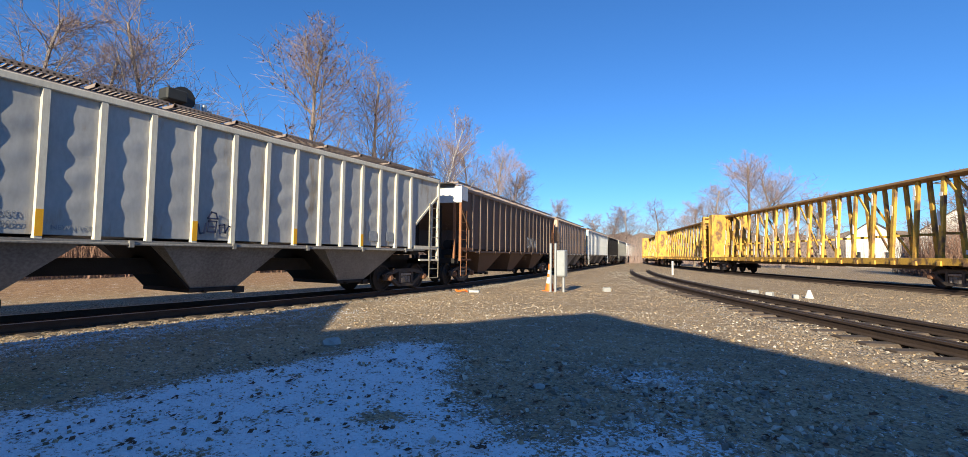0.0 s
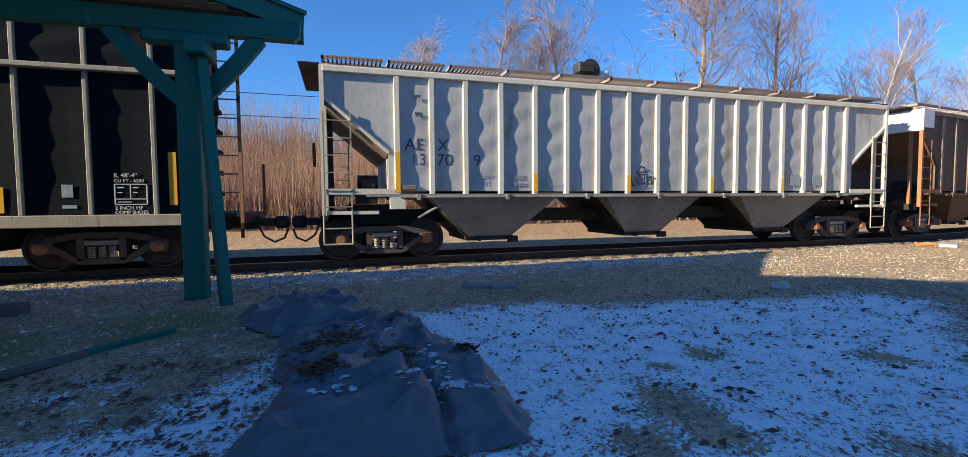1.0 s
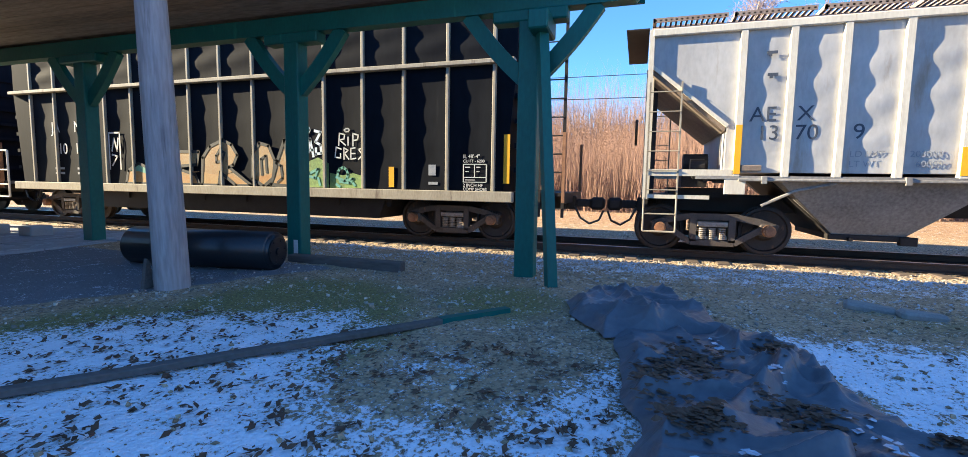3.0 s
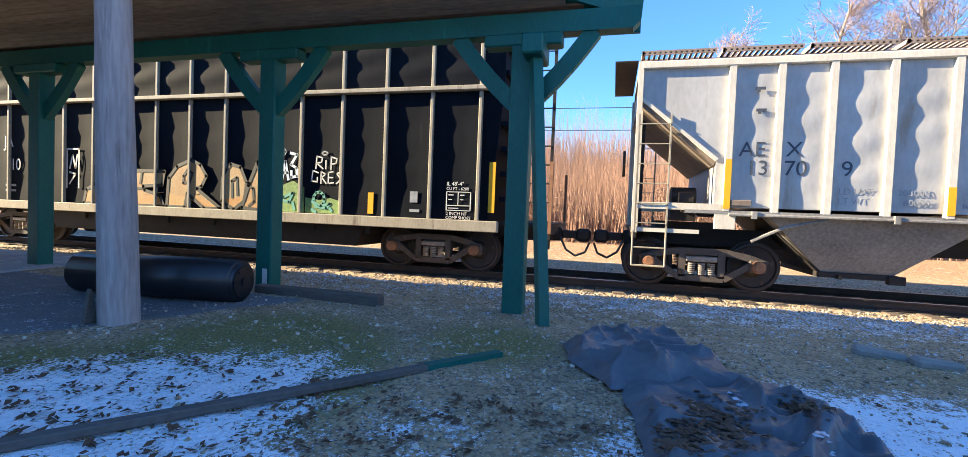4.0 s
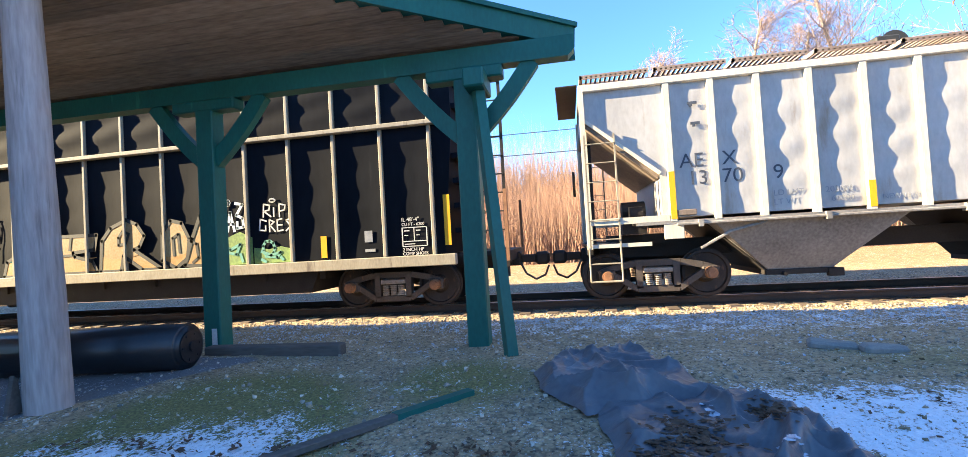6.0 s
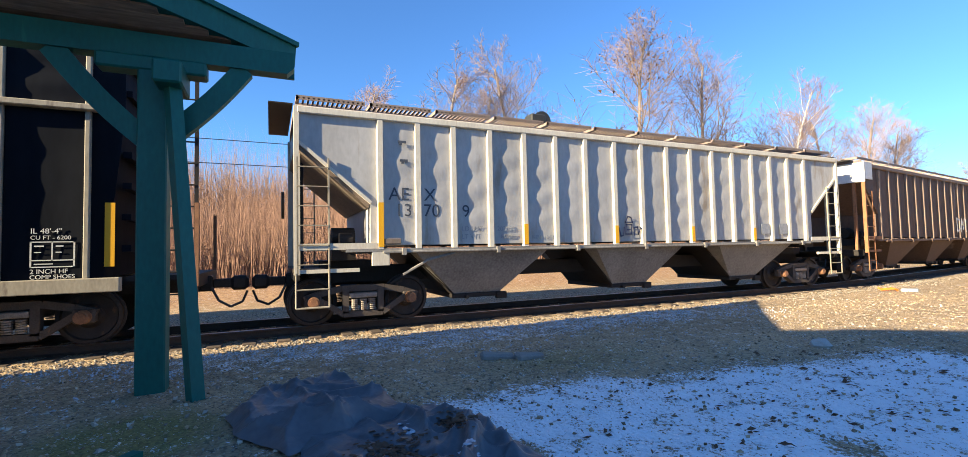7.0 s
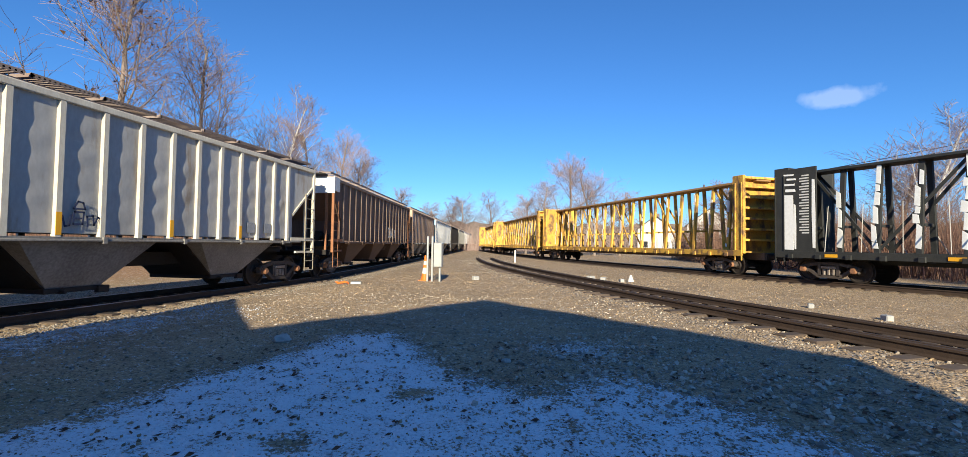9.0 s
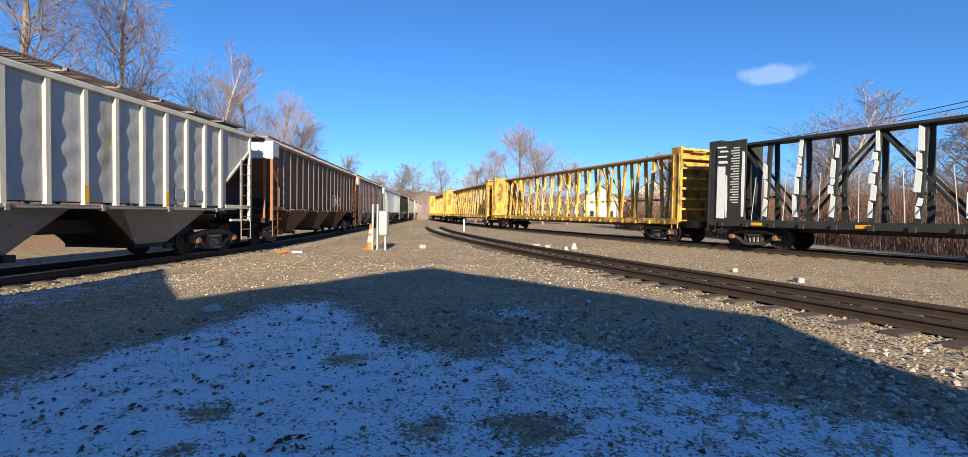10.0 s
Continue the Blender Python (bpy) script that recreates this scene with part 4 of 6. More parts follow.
def scribble(parent, mat, strokes, y, z, x, w=0.03, name="graffiti", label="", k=1.0):
    """Spray strokes as thin ribbons on a side that faces +x."""
    bm = bm_new()
    for st in strokes:
        for (a, b), (c, d) in zip(st, st[1:]):
            dy, dz = (c - a) * k, (d - b) * k
            ln = math.hypot(dy, dz) or 1
            ny_, nz_ = -dz / ln * w / 2, dy / ln * w / 2
            ey, ez = dy / ln * w * 0.35, dz / ln * w * 0.35
            p, q = (y + a * k - ey, z + b * k - ez), (y + c * k + ey, z + d * k + ez)
            vs = [bm.verts.new((x, u, v)) for u, v in ((p[0] + ny_, p[1] + nz_), (p[0] - ny_, p[1] - nz_), (q[0] - ny_, q[1] - nz_), (q[0] + ny_, q[1] + nz_))]
            bm.faces.new(vs)
    r = bmesh.ops.extrude_face_region(bm, geom=bm.faces[:])
    bmesh.ops.translate(bm, verts=[v for v in r["geom"] if isinstance(v, bmesh.types.BMVert)], vec=(0.003, 0, 0))
    return part(name, bm, mat, parent, label)


scribble(HOPPER, M["spray_blue"], [[(0, 0.2), (0.05, 0), (0.13, 0.02), (0.16, 0.22)], [(0.2, 0.05), (0.22, 0.28), (0.4, 0.28), (0.38, 0.05), (0.2, 0.05)], [(0.2, 0.34), (0.28, 0.48), (0.38, 0.46), (0.42, 0.34), (0.2, 0.34)],
                                  [(0.25, 0.16), (0.35, 0.16)], [(0.48, 0.02), (0.46, 0.2), (0.58, 0.22), (0.6, 0.04), (0.68, 0.2), (0.74, 0.16)]], 7.34, 1.66, 1.585, 0.035, label="small dark blue spray-painted tag")
for yy in (12.55, 13.35):
    bm = bm_new()
    box(bm, X_TXT, X_TXT + 0.006, yy, yy + 0.36, 1.68, 1.98)
    part("stencil_panel", bm, M["letter_grey"], HOPPER, "faded dark data stencil")
for yy, zz in ((1.92, 3.55), (1.95, 3.18)):
    bm = bm_new()
    prism(bm, [(yy, zz), (yy + 0.03, zz), (yy + 0.03, zz - 0.04), (yy + 0.08, zz - 0.04), (yy + 0.08, zz), (yy + 0.16, zz), (yy + 0.16, zz + 0.05), (yy, zz + 0.05)], "x", X_TXT, X_TXT + 0.006)
    part("stencil", bm, M["letter_dark"], HOPPER)


def car_on_main(y):
    x, h = line_x(y), math.atan((line_x(y) - line_x(y + 14)) / 14)
    return Matrix.Translation((x, y, 0)) @ Matrix.Rotation(h, 4, 'Z')


BROWN = covered_hopper("covered_hopper", "rust-brown covered hopper car with close ribs and a white top corner", car_on_main(17.9), 17.0, 17, 1.3, 0.90,
                       M["brown_paint"], M["brown_rib"], M["brown_paint"], M["slope_brown"], M["roof_rust"], end_mat=M["rust_orange"])
bm = bm_new()
box(bm, -1.2, 1.62, -0.03, 0.0, 3.45, 4.12)
box(bm, 1.57, 1.62, -0.02, 0.62, 3.55, 4.14)
part("end_sheet", bm, M["white_paint"], BROWN, "white painted patch at the top of the end")
scribble(BROWN, M["letter_white"], [[(0, 0), (0, .6), (.4, .5), (.4, .1), (0, 0)], [(.6, 0), (.7, .6), (.9, .1), (1.1, .6)], [(1.3, 0), (1.3, .55)], [(1.6, .0), (1.8, .5), (2.0, 0)]], 9.6, 1.75, 1.66, 0.07, label="faded white spray lettering")
y = 36.2
for mat, rib, L, lab in ((M["far_orange"], M["brown_rib"], 13.3, "pale grey and rust-orange covered hopper car"), (M["far_blue"], M["white_paint"], 17.5, "faded light blue boxy freight car"),
                         (M["steel_dark"], M["steel_dark"], 13.0, "dark rounded tank-like freight car"), (M["far_pale"], M["far_pale"], 15.0, "dusty cream covered hopper car"),
                         (M["far_pale"], M["white_paint"], 15.0, "dusty cream covered hopper car"), (M["far_orange"], M["far_pale"], 15.0, "pale rusty covered hopper car")):
    covered_hopper("covered_hopper", lab, car_on_main(y), L, 15, 1.3, (L - 2.6) / 14, mat, rib, M["hopper_belly"], M["slope_brown"], M["roof_rust"])
    y += L + 1.5


# ---------------------------------------------------------------- black high-sided gondola
def gondola(m, length, label, detail=True):
    car = thing("wood_chip_gondola", label, "freight car", "train on the main track", m=m)
    W, ZB, ZW, ZT, L = 1.5, 1.10, 3.69, 5.15, length
    bm = bm_new()
    prism(bm, [(0.25, ZB), (L - 0.25, ZB), (L, ZW), (L, ZT), (0, ZT), (0, ZW)], "x", -W, W)
    bmesh.ops.delete(bm, geom=[f for f in bm.faces if f.normal.z > 0.9], context='FACES_ONLY')
    part("body", bm, M["black_paint"], car)
    n, pitch = 15, 1.03
    ys = [L - 0.46 - pitch * (n - 1 - i) for i in range(n)]
    bm = bm_new()
    box(bm, -0.01, 0.085, -0.035, 0.035, ZB, ZW, 0.01)
    lo = mesh_from("rib", bm, M["gondola_rib"])
    bm = bm_new()
    box(bm, -0.01, 0.08, -0.035, 0.035, ZW + 0.08, ZT, 0.01)
    hi = mesh_from("upper_rib", bm, M["gondola_rib"])
    for i, yy in enumerate(ys):
        for nm, me in (("rib", lo), ("upper_rib", hi)):
            o = new(nm, me)
            o.parent = car
            o.location = (W, yy, 0)
    for i in range(n - 1):
        for nm, z0, z1, bl, rp in (("side_panel", ZB + .01, ZW - .01, -0.02, 0.003), ("upper_panel", ZW + .09, ZT - .02, 0.0, 0.022)):
            me = bulged_panel(ys[i] + 0.05, ys[i + 1] - 0.05, z0, z1, W + 0.025, bl, rp, 40 + i + (50 if nm[0] == "u" else 0), M["black_paint"], 6, 12)
            o = new(nm, me)
            o.parent = car
    for nm, z0, z1, d in (("side_sill", ZB - 0.22, ZB, 0.14), ("waist_rail", ZW, ZW + 0.09, 0.16), ("top_rail", ZT - 0.02, ZT + 0.1, 0.13)):
        bm = bm_new()
        for s in (-1, 1):
            box(bm, s * (W - 0.02), s * (W + d), 0.02, L - 0.02, z0, z1, 0.012)
        part(nm, bm, M["gondola_rib"], car, "dirty cream-grey steel rail along the side")
    bm = bm_new()
    box(bm, -1.25, 1.25, 0.9, L - 0.9, 0.86, ZB - 0.2)
    box(bm, -0.3, 0.3, -0.9, L + 0.9, 0.74, 1.08)
    # belly drawn extra low: its black stands in for shaded ground beyond
    prism(bm, [(3.0, 1.12), (3.3, 0.42), (L - 3.3, 0.42), (L - 3.0, 1.12)], "x", -1.3, 1.3)
    for k in range(8):
        yy = 3 + k * (L - 6) / 7
        box(bm, -1.35, 1.35, yy - 0.06, yy + 0.06, 0.70, 1.12)
    part("underframe", bm, M["steel_dark"], car, "black rusty underframe, its belly deepened to stand in for shade")
    for d, y0 in ((1, 0.0), (-1, L)):
        def Y(v):
            return y0 + d * v
        bm = bm_new()
        for k in range(7):
            z = 1.5 + k * 0.5
            box(bm, -W + 0.05, W - 0.05, Y(0.04), Y(-0.08), z, z + 0.1)
        part("end_rib", bm, M["black_paint"], car)
        bm = bm_new()
        box(bm, -W + 0.1, W - 0.1, Y(0.0), Y(-1.0), 1.02, 1.10)
        box(bm, -W + 0.1, W - 0.1, Y(-0.94), Y(-1.02), 0.88, 1.10)
        part("end_platform", bm, M["steel_dark"], car)
        if d < 0:
            part("ladder", ladder_bm(W - 0.06, Y(-0.98), Y(-0.5), 0.6, 4.6, 11, 0.014, 0.03), M["steel_dark"], car, "dirty steel end ladder")
        for s in (-1, 1):
            bm = bm_new()
            box(bm, s * (W - 0.12), s * (W + 0.0), Y(-1.02), Y(-0.96), 0.9, 2.3)
            part("grab_post", bm, M["cap_rust"], car)
        bm = bm_new()
        for yy in (-1.0, -0.45):
            tube(bm, (W + 0.03, Y(yy), 2.05), (W + 0.03, Y(yy), 0.62), 0.03, seg=8)
        for z in (0.62, 1.0, 1.45, 2.05):
            tube(bm, (W + 0.03, Y(-1.0), z), (W + 0.03, Y(-0.45), z), 0.022, seg=8)
        if d > 0:
            part("side_ladder", bm, M["white_paint"], car, "short white tubular ladder")
        else:
            bm.free()
        coupler(car, Y(-1.1), -d)
        truck(car, Y(1.55))
    bm = bm_new()
    box(bm, W + 0.02, W + 0.10, L - 1.5, L - 0.9, 0.98, 1.10, 0.01)
    part("jack_pad", bm, M["gondola_rib"], car)
    return car, ys, W


GON_L = 15.75
GON, GYS, GW = gondola(Matrix.Translation((-1.6, -2.5 - GON_L, 0)), GON_L, "black high-sided wood chip gondola with cream ribs and graffiti")
gondola(Matrix.Translation((-1.6, -2.5 - 2 * GON_L - 3.0, 0)), GON_L, "black high-sided wood chip gondola with cream ribs")


def gp(world_y):
    """From the plan's y to the gondola's own."""
    return world_y + 2.5 + GON_L


XG = GW + 0.03
for y0, z0, z1 in ((-2.74, 1.27, 2.27), (-5.40, 1.15, 1.60), (-11.75, 1.13, 1.58)):
    bm = bm_new()
    box(bm, XG, XG + 0.008, gp(y0), gp(y0) + 0.13, z0, z1)
    part("reflector_strip", bm, M["tab_yellow"], GON, "yellow reflective strip")
for txt, y, z, size in (("IL 48'-4\"", -3.63, 1.79, 0.11), ("CU FT - 6200", -3.63, 1.70, 0.085), ("2 INCH HF", -3.63, 1.19, 0.095), ("COMP SHOES", -3.63, 1.11, 0.088)):
    lettering(txt, size, M["letter_white"], GON, side_text(gp(y), z, XG))
bm = bm_new()
for a, b, c, d in ((-3.63, -3.61, 1.28, 1.67), (-3.12, -3.10, 1.28, 1.67), (-3.63, -3.10, 1.28, 1.295), (-3.63, -3.10, 1.655, 1.67), (-3.38, -3.365, 1.38, 1.67), (-3.63, -3.10, 1.38, 1.395),
                   (-3.58, -3.47, 1.59, 1.61), (-3.33, -3.24, 1.59, 1.61), (-3.58, -3.50, 1.50, 1.515), (-3.33, -3.26, 1.50, 1.515), (-3.58, -3.36, 1.325, 1.34)):
    box(bm, XG, XG + 0.006, gp(a), gp(b), c, d)
part("data_panel", bm, M["letter_white"], GON, "white outlined data panel")
for z0, z1, w in ((1.42, 1.65, 0.17), (1.22, 1.28, 0.22)):
    bm = bm_new()
    box(bm, XG, XG + 0.005, gp(-4.43), gp(-4.43) + w, z0, z1)
    part("data_panel", bm, M["letter_grey"], GON, "faded grey data panel")
for txt, y, z, size in (("JA", -16.58, 2.55, 0.44), ("MX", -15.62, 2.55, 0.44), ("10", -16.32, 1.93, 0.44), ("10", -15.62, 1.93, 0.44)):
    lettering(txt, size, M["letter_white"], GON, side_text(gp(y), z, XG), width=0.9)
for a, z in ((-16.5, 1.48), (-15.55, 1.48), (-16.5, 1.34), (-15.55, 1.34)):
    bm = bm_new()
    box(bm, XG, XG + 0.005, gp(a), gp(a) + 0.4, z, z + 0.06)
    part("data_panel", bm, M["letter_grey"], GON)
# graffiti: big outlined letters low on the side, tags above
XR = XG + 0.004


def patch(poly, mat, y, z, label, x=XR):
    bm = bm_new()
    prism(bm, [(gp(y) + a, z + b) for a, b in poly], "x", x, x + 0.003)
    part("graffiti", bm, mat, GON, label)


LETTERS = [
    (-13.6, "spray_teal", [(0, 0), (0.1, 0.35), (0.5, 0.55), (0.9, 0.42), (1.3, 0.6), (1.4, 0)], []),
    (-12.15, "spray_cream", [(0, 0), (0, 0.87), (1.22, 0.85), (1.15, 0.52), (0.55, 0.48), (0.6, 0.38), (1.08, 0.26), (1.22, 0)], [[(0.1, 0.42), (0.55, 0.42)], [(0.5, 0.8), (0.46, 0.55)]]),
    (-10.84, "spray_cream", [(0, 0), (0.05, 0.7), (0.3, 0.98), (0.72, 1.14), (1.0, 1.02), (1.18, 0.76), (1.05, 0.52), (0.9, 0.46), (1.62, 0), (1.12, 0), (0.62, 0.34), (0.55, 0)], [[(0.5, 0.75), (0.62, 0.9), (0.78, 0.82), (0.7, 0.62), (0.5, 0.58), (0.5, 0.75)]]),
    (-9.30, "spray_cream", [(0.1, 0.18), (0.12, 0.78), (0.34, 1.05), (0.62, 0.98), (0.8, 0.62), (0.74, 0.2), (0.45, 0)], [[(0.4, 0.28), (0.38, 0.66), (0.52, 0.74), (0.55, 0.34)]]),
    (-8.62, "spray_cream", [(0, 0.05), (0.2, 0.62), (0.42, 1.12), (0.5, 0.7), (0.68, 0.42), (0.7, 0)], [[(0.1, 0.6), (0.3, 0.5), (0.34, 0.2), (0.2, 0.1)]]),
]
for k, (y, mat, poly, inner) in enumerate(LETTERS):
    x = XR + 0.008 * k
    patch(poly, M[mat], y, 1.11, "cream spray-painted letter with a black outline", x)
    patch([(a, min(b, 0.30 + 0.06 * math.sin(5 * a + k))) for a, b in poly], M["spray_orange"], y, 1.11, "orange fade at the foot of a spray letter", x + 0.002)
    scribble(GON, M["frame_black"], [poly + poly[:1]], gp(y), 1.11, x + 0.006, 0.08, label="black outline of a spray letter")
    if inner:
        scribble(GON, M["frame_black"], inner, gp(y), 1.11, x + 0.006, 0.06, label="black inner line of a spray letter")
for y, w, h in ((-7.96, 0.98, 0.70), (-6.95, 0.9, 0.34)):
    patch([(0, 0), (w, 0), (w, h * 0.8), (w * 0.7, h), (w * 0.4, h * 0.85), (0, h)], M["spray_green"], y, 1.11, "lime green spray haze")
    scribble(GON, M["spray_teal"], [[(w * 0.2, h * 0.7), (w * 0.45, h * 0.45), (w * 0.7, h * 0.6), (w * 0.6, h * 0.3), (w * 0.3, h * 0.4)], [(w * 0.2, h * 0.2), (w * 0.3, 0.02)], [(w * 0.7, h * 0.3), (w * 0.75, 0.05)]], gp(y), 1.12, XR + 0.007, 0.06, label="teal spray stroke")
scribble(GON, M["spray_teal"], [[(0.12 + 0.14 * math.cos(i * 0.7), 0.14 + 0.16 * math.sin(i * 0.7)) for i in range(10)]], gp(-6.72), 1.28, XR + 0.004, 0.06, label="teal spray ring")
scribble(GON, M["spray_sky"], [[(0, .35), (.1, .75), (.2, .5), (.3, .8), (.3, .3)], [(.4, .05), (.5, .6), (.62, .05)], [(.42, .25), (.6, .25)], [(.68, .85), (.9, .8), (.7, .5), (.9, .4), (.92, .15), (.72, .12), (.72, .3)],
                               [(.42 + .07 * math.cos(i * 1.05), .88 + .07 * math.sin(i * 1.05)) for i in range(7)]], gp(-7.86), 1.80, XR, 0.06, label="pale blue spray tag", k=0.74)
scribble(GON, M["letter_white"], [[(0, 0), (0.02, .27), (.16, .24), (.14, .14), (.02, .12), (.18, 0)], [(.25, .0), (.25, .18)], [(.38, -.02), (.38, .26), (.52, .22), (.5, .12), (.39, .1)],
                                  [(.22 + .07 * math.cos(i * 1.05), .34 + .04 * math.sin(i * 1.05)) for i in range(7)]], gp(-6.70), 2.09, XR, 0.03, label="white spray tag")
scribble(GON, M["letter_white"], [[(.2, .25), (.05, .3), (.02, .05), (.18, .03), (.18, .14)], [(.28, .0), (.28, .28), (.4, .22), (.3, .14), (.42, 0)], [(.6, .28), (.48, .26), (.48, 0), (.62, .02)], [(.5, .14), (.6, .14)],
                                  [(.82, .27), (.7, .24), (.82, .1), (.7, .0)]], gp(-6.82), 1.77, XR, 0.03, label="white spray tag", k=0.92)
scribble(GON, M["letter_white"], [[(0, 0), (0, 1.0), (.42, 1.0), (.42, 0)], [(.1, .5), (.2, .85), (.3, .5), (.36, .85)], [(.1, .1), (.3, .35), (.1, .4)]], gp(-14.2), 1.5, XR, 0.045, label="white framed spray tag")


# ---------------------------------------------------------------- centre-beam flat cars
def centrebeam(m, length, paint, label, dark=False, strips=False, seed=1):
    car = thing("centerbeam_flatcar", label, "freight car", "cars on the siding", m=m)
    L, W, ZD, ZT = length, 1.45, 1.12, 4.55
    rnd = random.Random(seed)
    bm = bm_new()
    box(bm, -W, W, 0.1, L - 0.1, ZD - 0.06, ZD)
    for s in (-1, 1):
        box(bm, s * (W - 0.02), s * (W + 0.06), 0.1, L - 0.1, ZD - 0.22, ZD + 0.05, 0.01)
    part("deck", bm, paint, car)
    bm = bm_new()
    box(bm, -0.3, 0.3, 0.0, L, 0.72, ZD - 0.06)
    for k in range(9):
        yy = 1.2 + k * (L - 2.4) / 8
        box(bm, -W, W, yy - 0.05, yy + 0.05, 0.86, ZD - 0.06)
    part("centre_sill", bm, M["frame_black"] if dark else M["slope_brown"], car)
    for k in range(int(L / 1.1)):
        yy = 1.0 + k * 1.1
        for s in (-1, 1):
            bm = bm_new()
            box(bm, s * (W + 0.02), s * (W + 0.12), yy - 0.1, yy + 0.1, ZD - 0.24, ZD - 0.06, 0.01)
            part("winch", bm, paint, car)
    n = int(round((L - 1.6) / 1.25))
    pitch = (L - 1.6) / n
    for i in range(n + 1):
        yy = 0.8 + pitch * i
        bm = bm_new()
        for s in (-1, 1):
            prism(bm, [(s * 0.52, ZD), (s * 0.40, ZD), (s * 0.16, ZT - 0.1), (s * 0.28, ZT - 0.1)], "y", yy - 0.085, yy + 0.085)
        box(bm, -0.45, 0.45, yy - 0.05, yy + 0.05, ZD + 1.0, ZD + 1.1)
        part("post", bm, paint, car)
    for i in range(0, n // 2, 1 if dark else 2):
        for s in (-1, 1):
            bm = bm_new()
            a = 0.8 + pitch * 2 * i
            b = a + pitch * 2
            if i % 2:
                a, b = b, a
            beam(bm, (s * 0.42, a, ZD + 0.1), (s * 0.2, b, ZT - 0.12), 0.05, 0.10)
            part("brace", bm, paint, car)
    bm = bm_new()
    box(bm, -0.42, 0.42, 0.3, L - 0.3, ZT - 0.12, ZT, 0.02)
    part("top_chord", bm, paint if dark else M["chord_rust"], car, "rust-stained top chord")
    for d, y0 in ((1, 0.0), (-1, L)):
        def Y(v):
            return y0 + d * v
        bm = bm_new()
        box(bm, -W, W, Y(0.55), Y(0.68), ZD, ZT + 0.08)
        bulk = part("bulkhead", bm, paint, car, "tall ribbed end bulkhead")
        for s in (-1, 1):
            bm = bm_new()
            box(bm, s * (W - 0.14), s * (W + 0.004), Y(0.05), Y(0.69), ZD - 0.1, ZT + 0.09, 0.01)
            part("side_post", bm, paint, bulk)
        for z in (1.6, 2.1, 2.6, 3.1, 3.6, 4.1, ZT - 0.03):
            bm = bm_new()
            box(bm, -W + 0.14, W - 0.14, Y(0.25), Y(0.555), z, z + 0.1)
            part("end_rib", bm, paint, bulk)
        part("ladder", ladder_bm(-W - 0.03, Y(0.12), Y(0.5), 0.7, 4.3, 9), paint, car)
        coupler(car, Y(-0.1), -d)
        truck(car, Y(2.0))
    bm = bm_new()
    for i in range(n):
        yy = 0.8 + pitch * i
        for s in (-1, 1):
            beam(bm, (s * 0.36, yy + pitch * 0.4, ZD + 1.9), (s * (W - 0.05), yy, ZD), 0.02, 0.025)
    if dark:
        part("tie_down_strap", bm, M["stone_pale"], car, "slack grey tie-down straps")
    else:
        bm.free()
    for i in range(n + 1):
        yy = 0.8 + pitch * i
        z = ZD + 0.2
        while z < ZT - 0.7:
            h = rnd.uniform(0.15, 0.9)
            if rnd.random() < (0.93 if strips else 0.35):
                f = (z + h / 2 - ZD) / (ZT - ZD)
                xx = -(0.53 - 0.24 * f)
                w = rnd.uniform(0.12, 0.2) if strips else rnd.uniform(0.06, 0.18)
                o = rnd.uniform(-0.1, 0.0)
                lean = rnd.uniform(-0.04, 0.04)
                bm = bm_new()
                prism(bm, [(yy + o, z), (yy + o + w, z + 0.05 * h), (yy + o + w * 0.9 + lean, z + h), (yy + o + w * 0.4 + lean, z + 0.93 * h), (yy + o + lean, z + 0.85 * h)], "x", xx - 0.03, xx - 0.012)
                part("torn_wrap", bm, M["strip_white"], car, "torn white plastic wrapping on the post")
            z += h
    return car


def on_siding(s, length):
    x, y, _ = siding_pt(s)
    x1, y1, _ = siding_pt(s + length)
    h = math.atan2(x - x1, y1 - y)
    return Matrix.Translation((x, y, BASE_Z)) @ Matrix.Rotation(h, 4, 'Z')


Y_L, D_L = 24.2, 19.4
centrebeam(on_siding(0.6, Y_L), Y_L, M["yellow_paint"], "yellow centre-beam lumber flat car, rusty and empty", seed=1)
centrebeam(on_siding(0.6 + Y_L + 1.3, Y_L), Y_L, M["yellow_paint"], "yellow centre-beam lumber flat car, rusty and empty", seed=2)
centrebeam(on_siding(0.6 + 2 * (Y_L + 1.3), Y_L), Y_L, M["yellow_paint"], "yellow centre-beam lumber flat car, rusty and empty", seed=3)
DARK = centrebeam(on_siding(-D_L - 0.7, D_L), D_L, M["frame_black"], "black centre-beam lumber flat car with torn white wrapping", dark=True, strips=True, seed=4)
for a, b, c, d in ((18.50, 18.92, 1.22, 3.50), (18.40, 18.49, 1.25, 3.10), (18.42, 18.86, 3.60, 3.74), (18.46, 18.90, 3.86, 3.96), (18.40, 18.80, 4.08, 4.18), (18.50, 18.92, 4.27, 4.36), (17.63, 17.76, 1.30, 4.05)):
    bm = bm_new()
    w = 0.05 * math.sin(40 * a + c)
    prism(bm, [(a, c), (b - 0.03, c + 0.02), (b, (c + d) / 2), (b - 0.02 + w * 0.4, d), (a + 0.02, d - 0.03), (a - 0.01, (c + d) / 2 + w)], "x", -1.485, -1.474)
    part("torn_wrap", bm, M["strip_white"], DARK, "torn white wrapping on the end panel")
bm = bm_new()
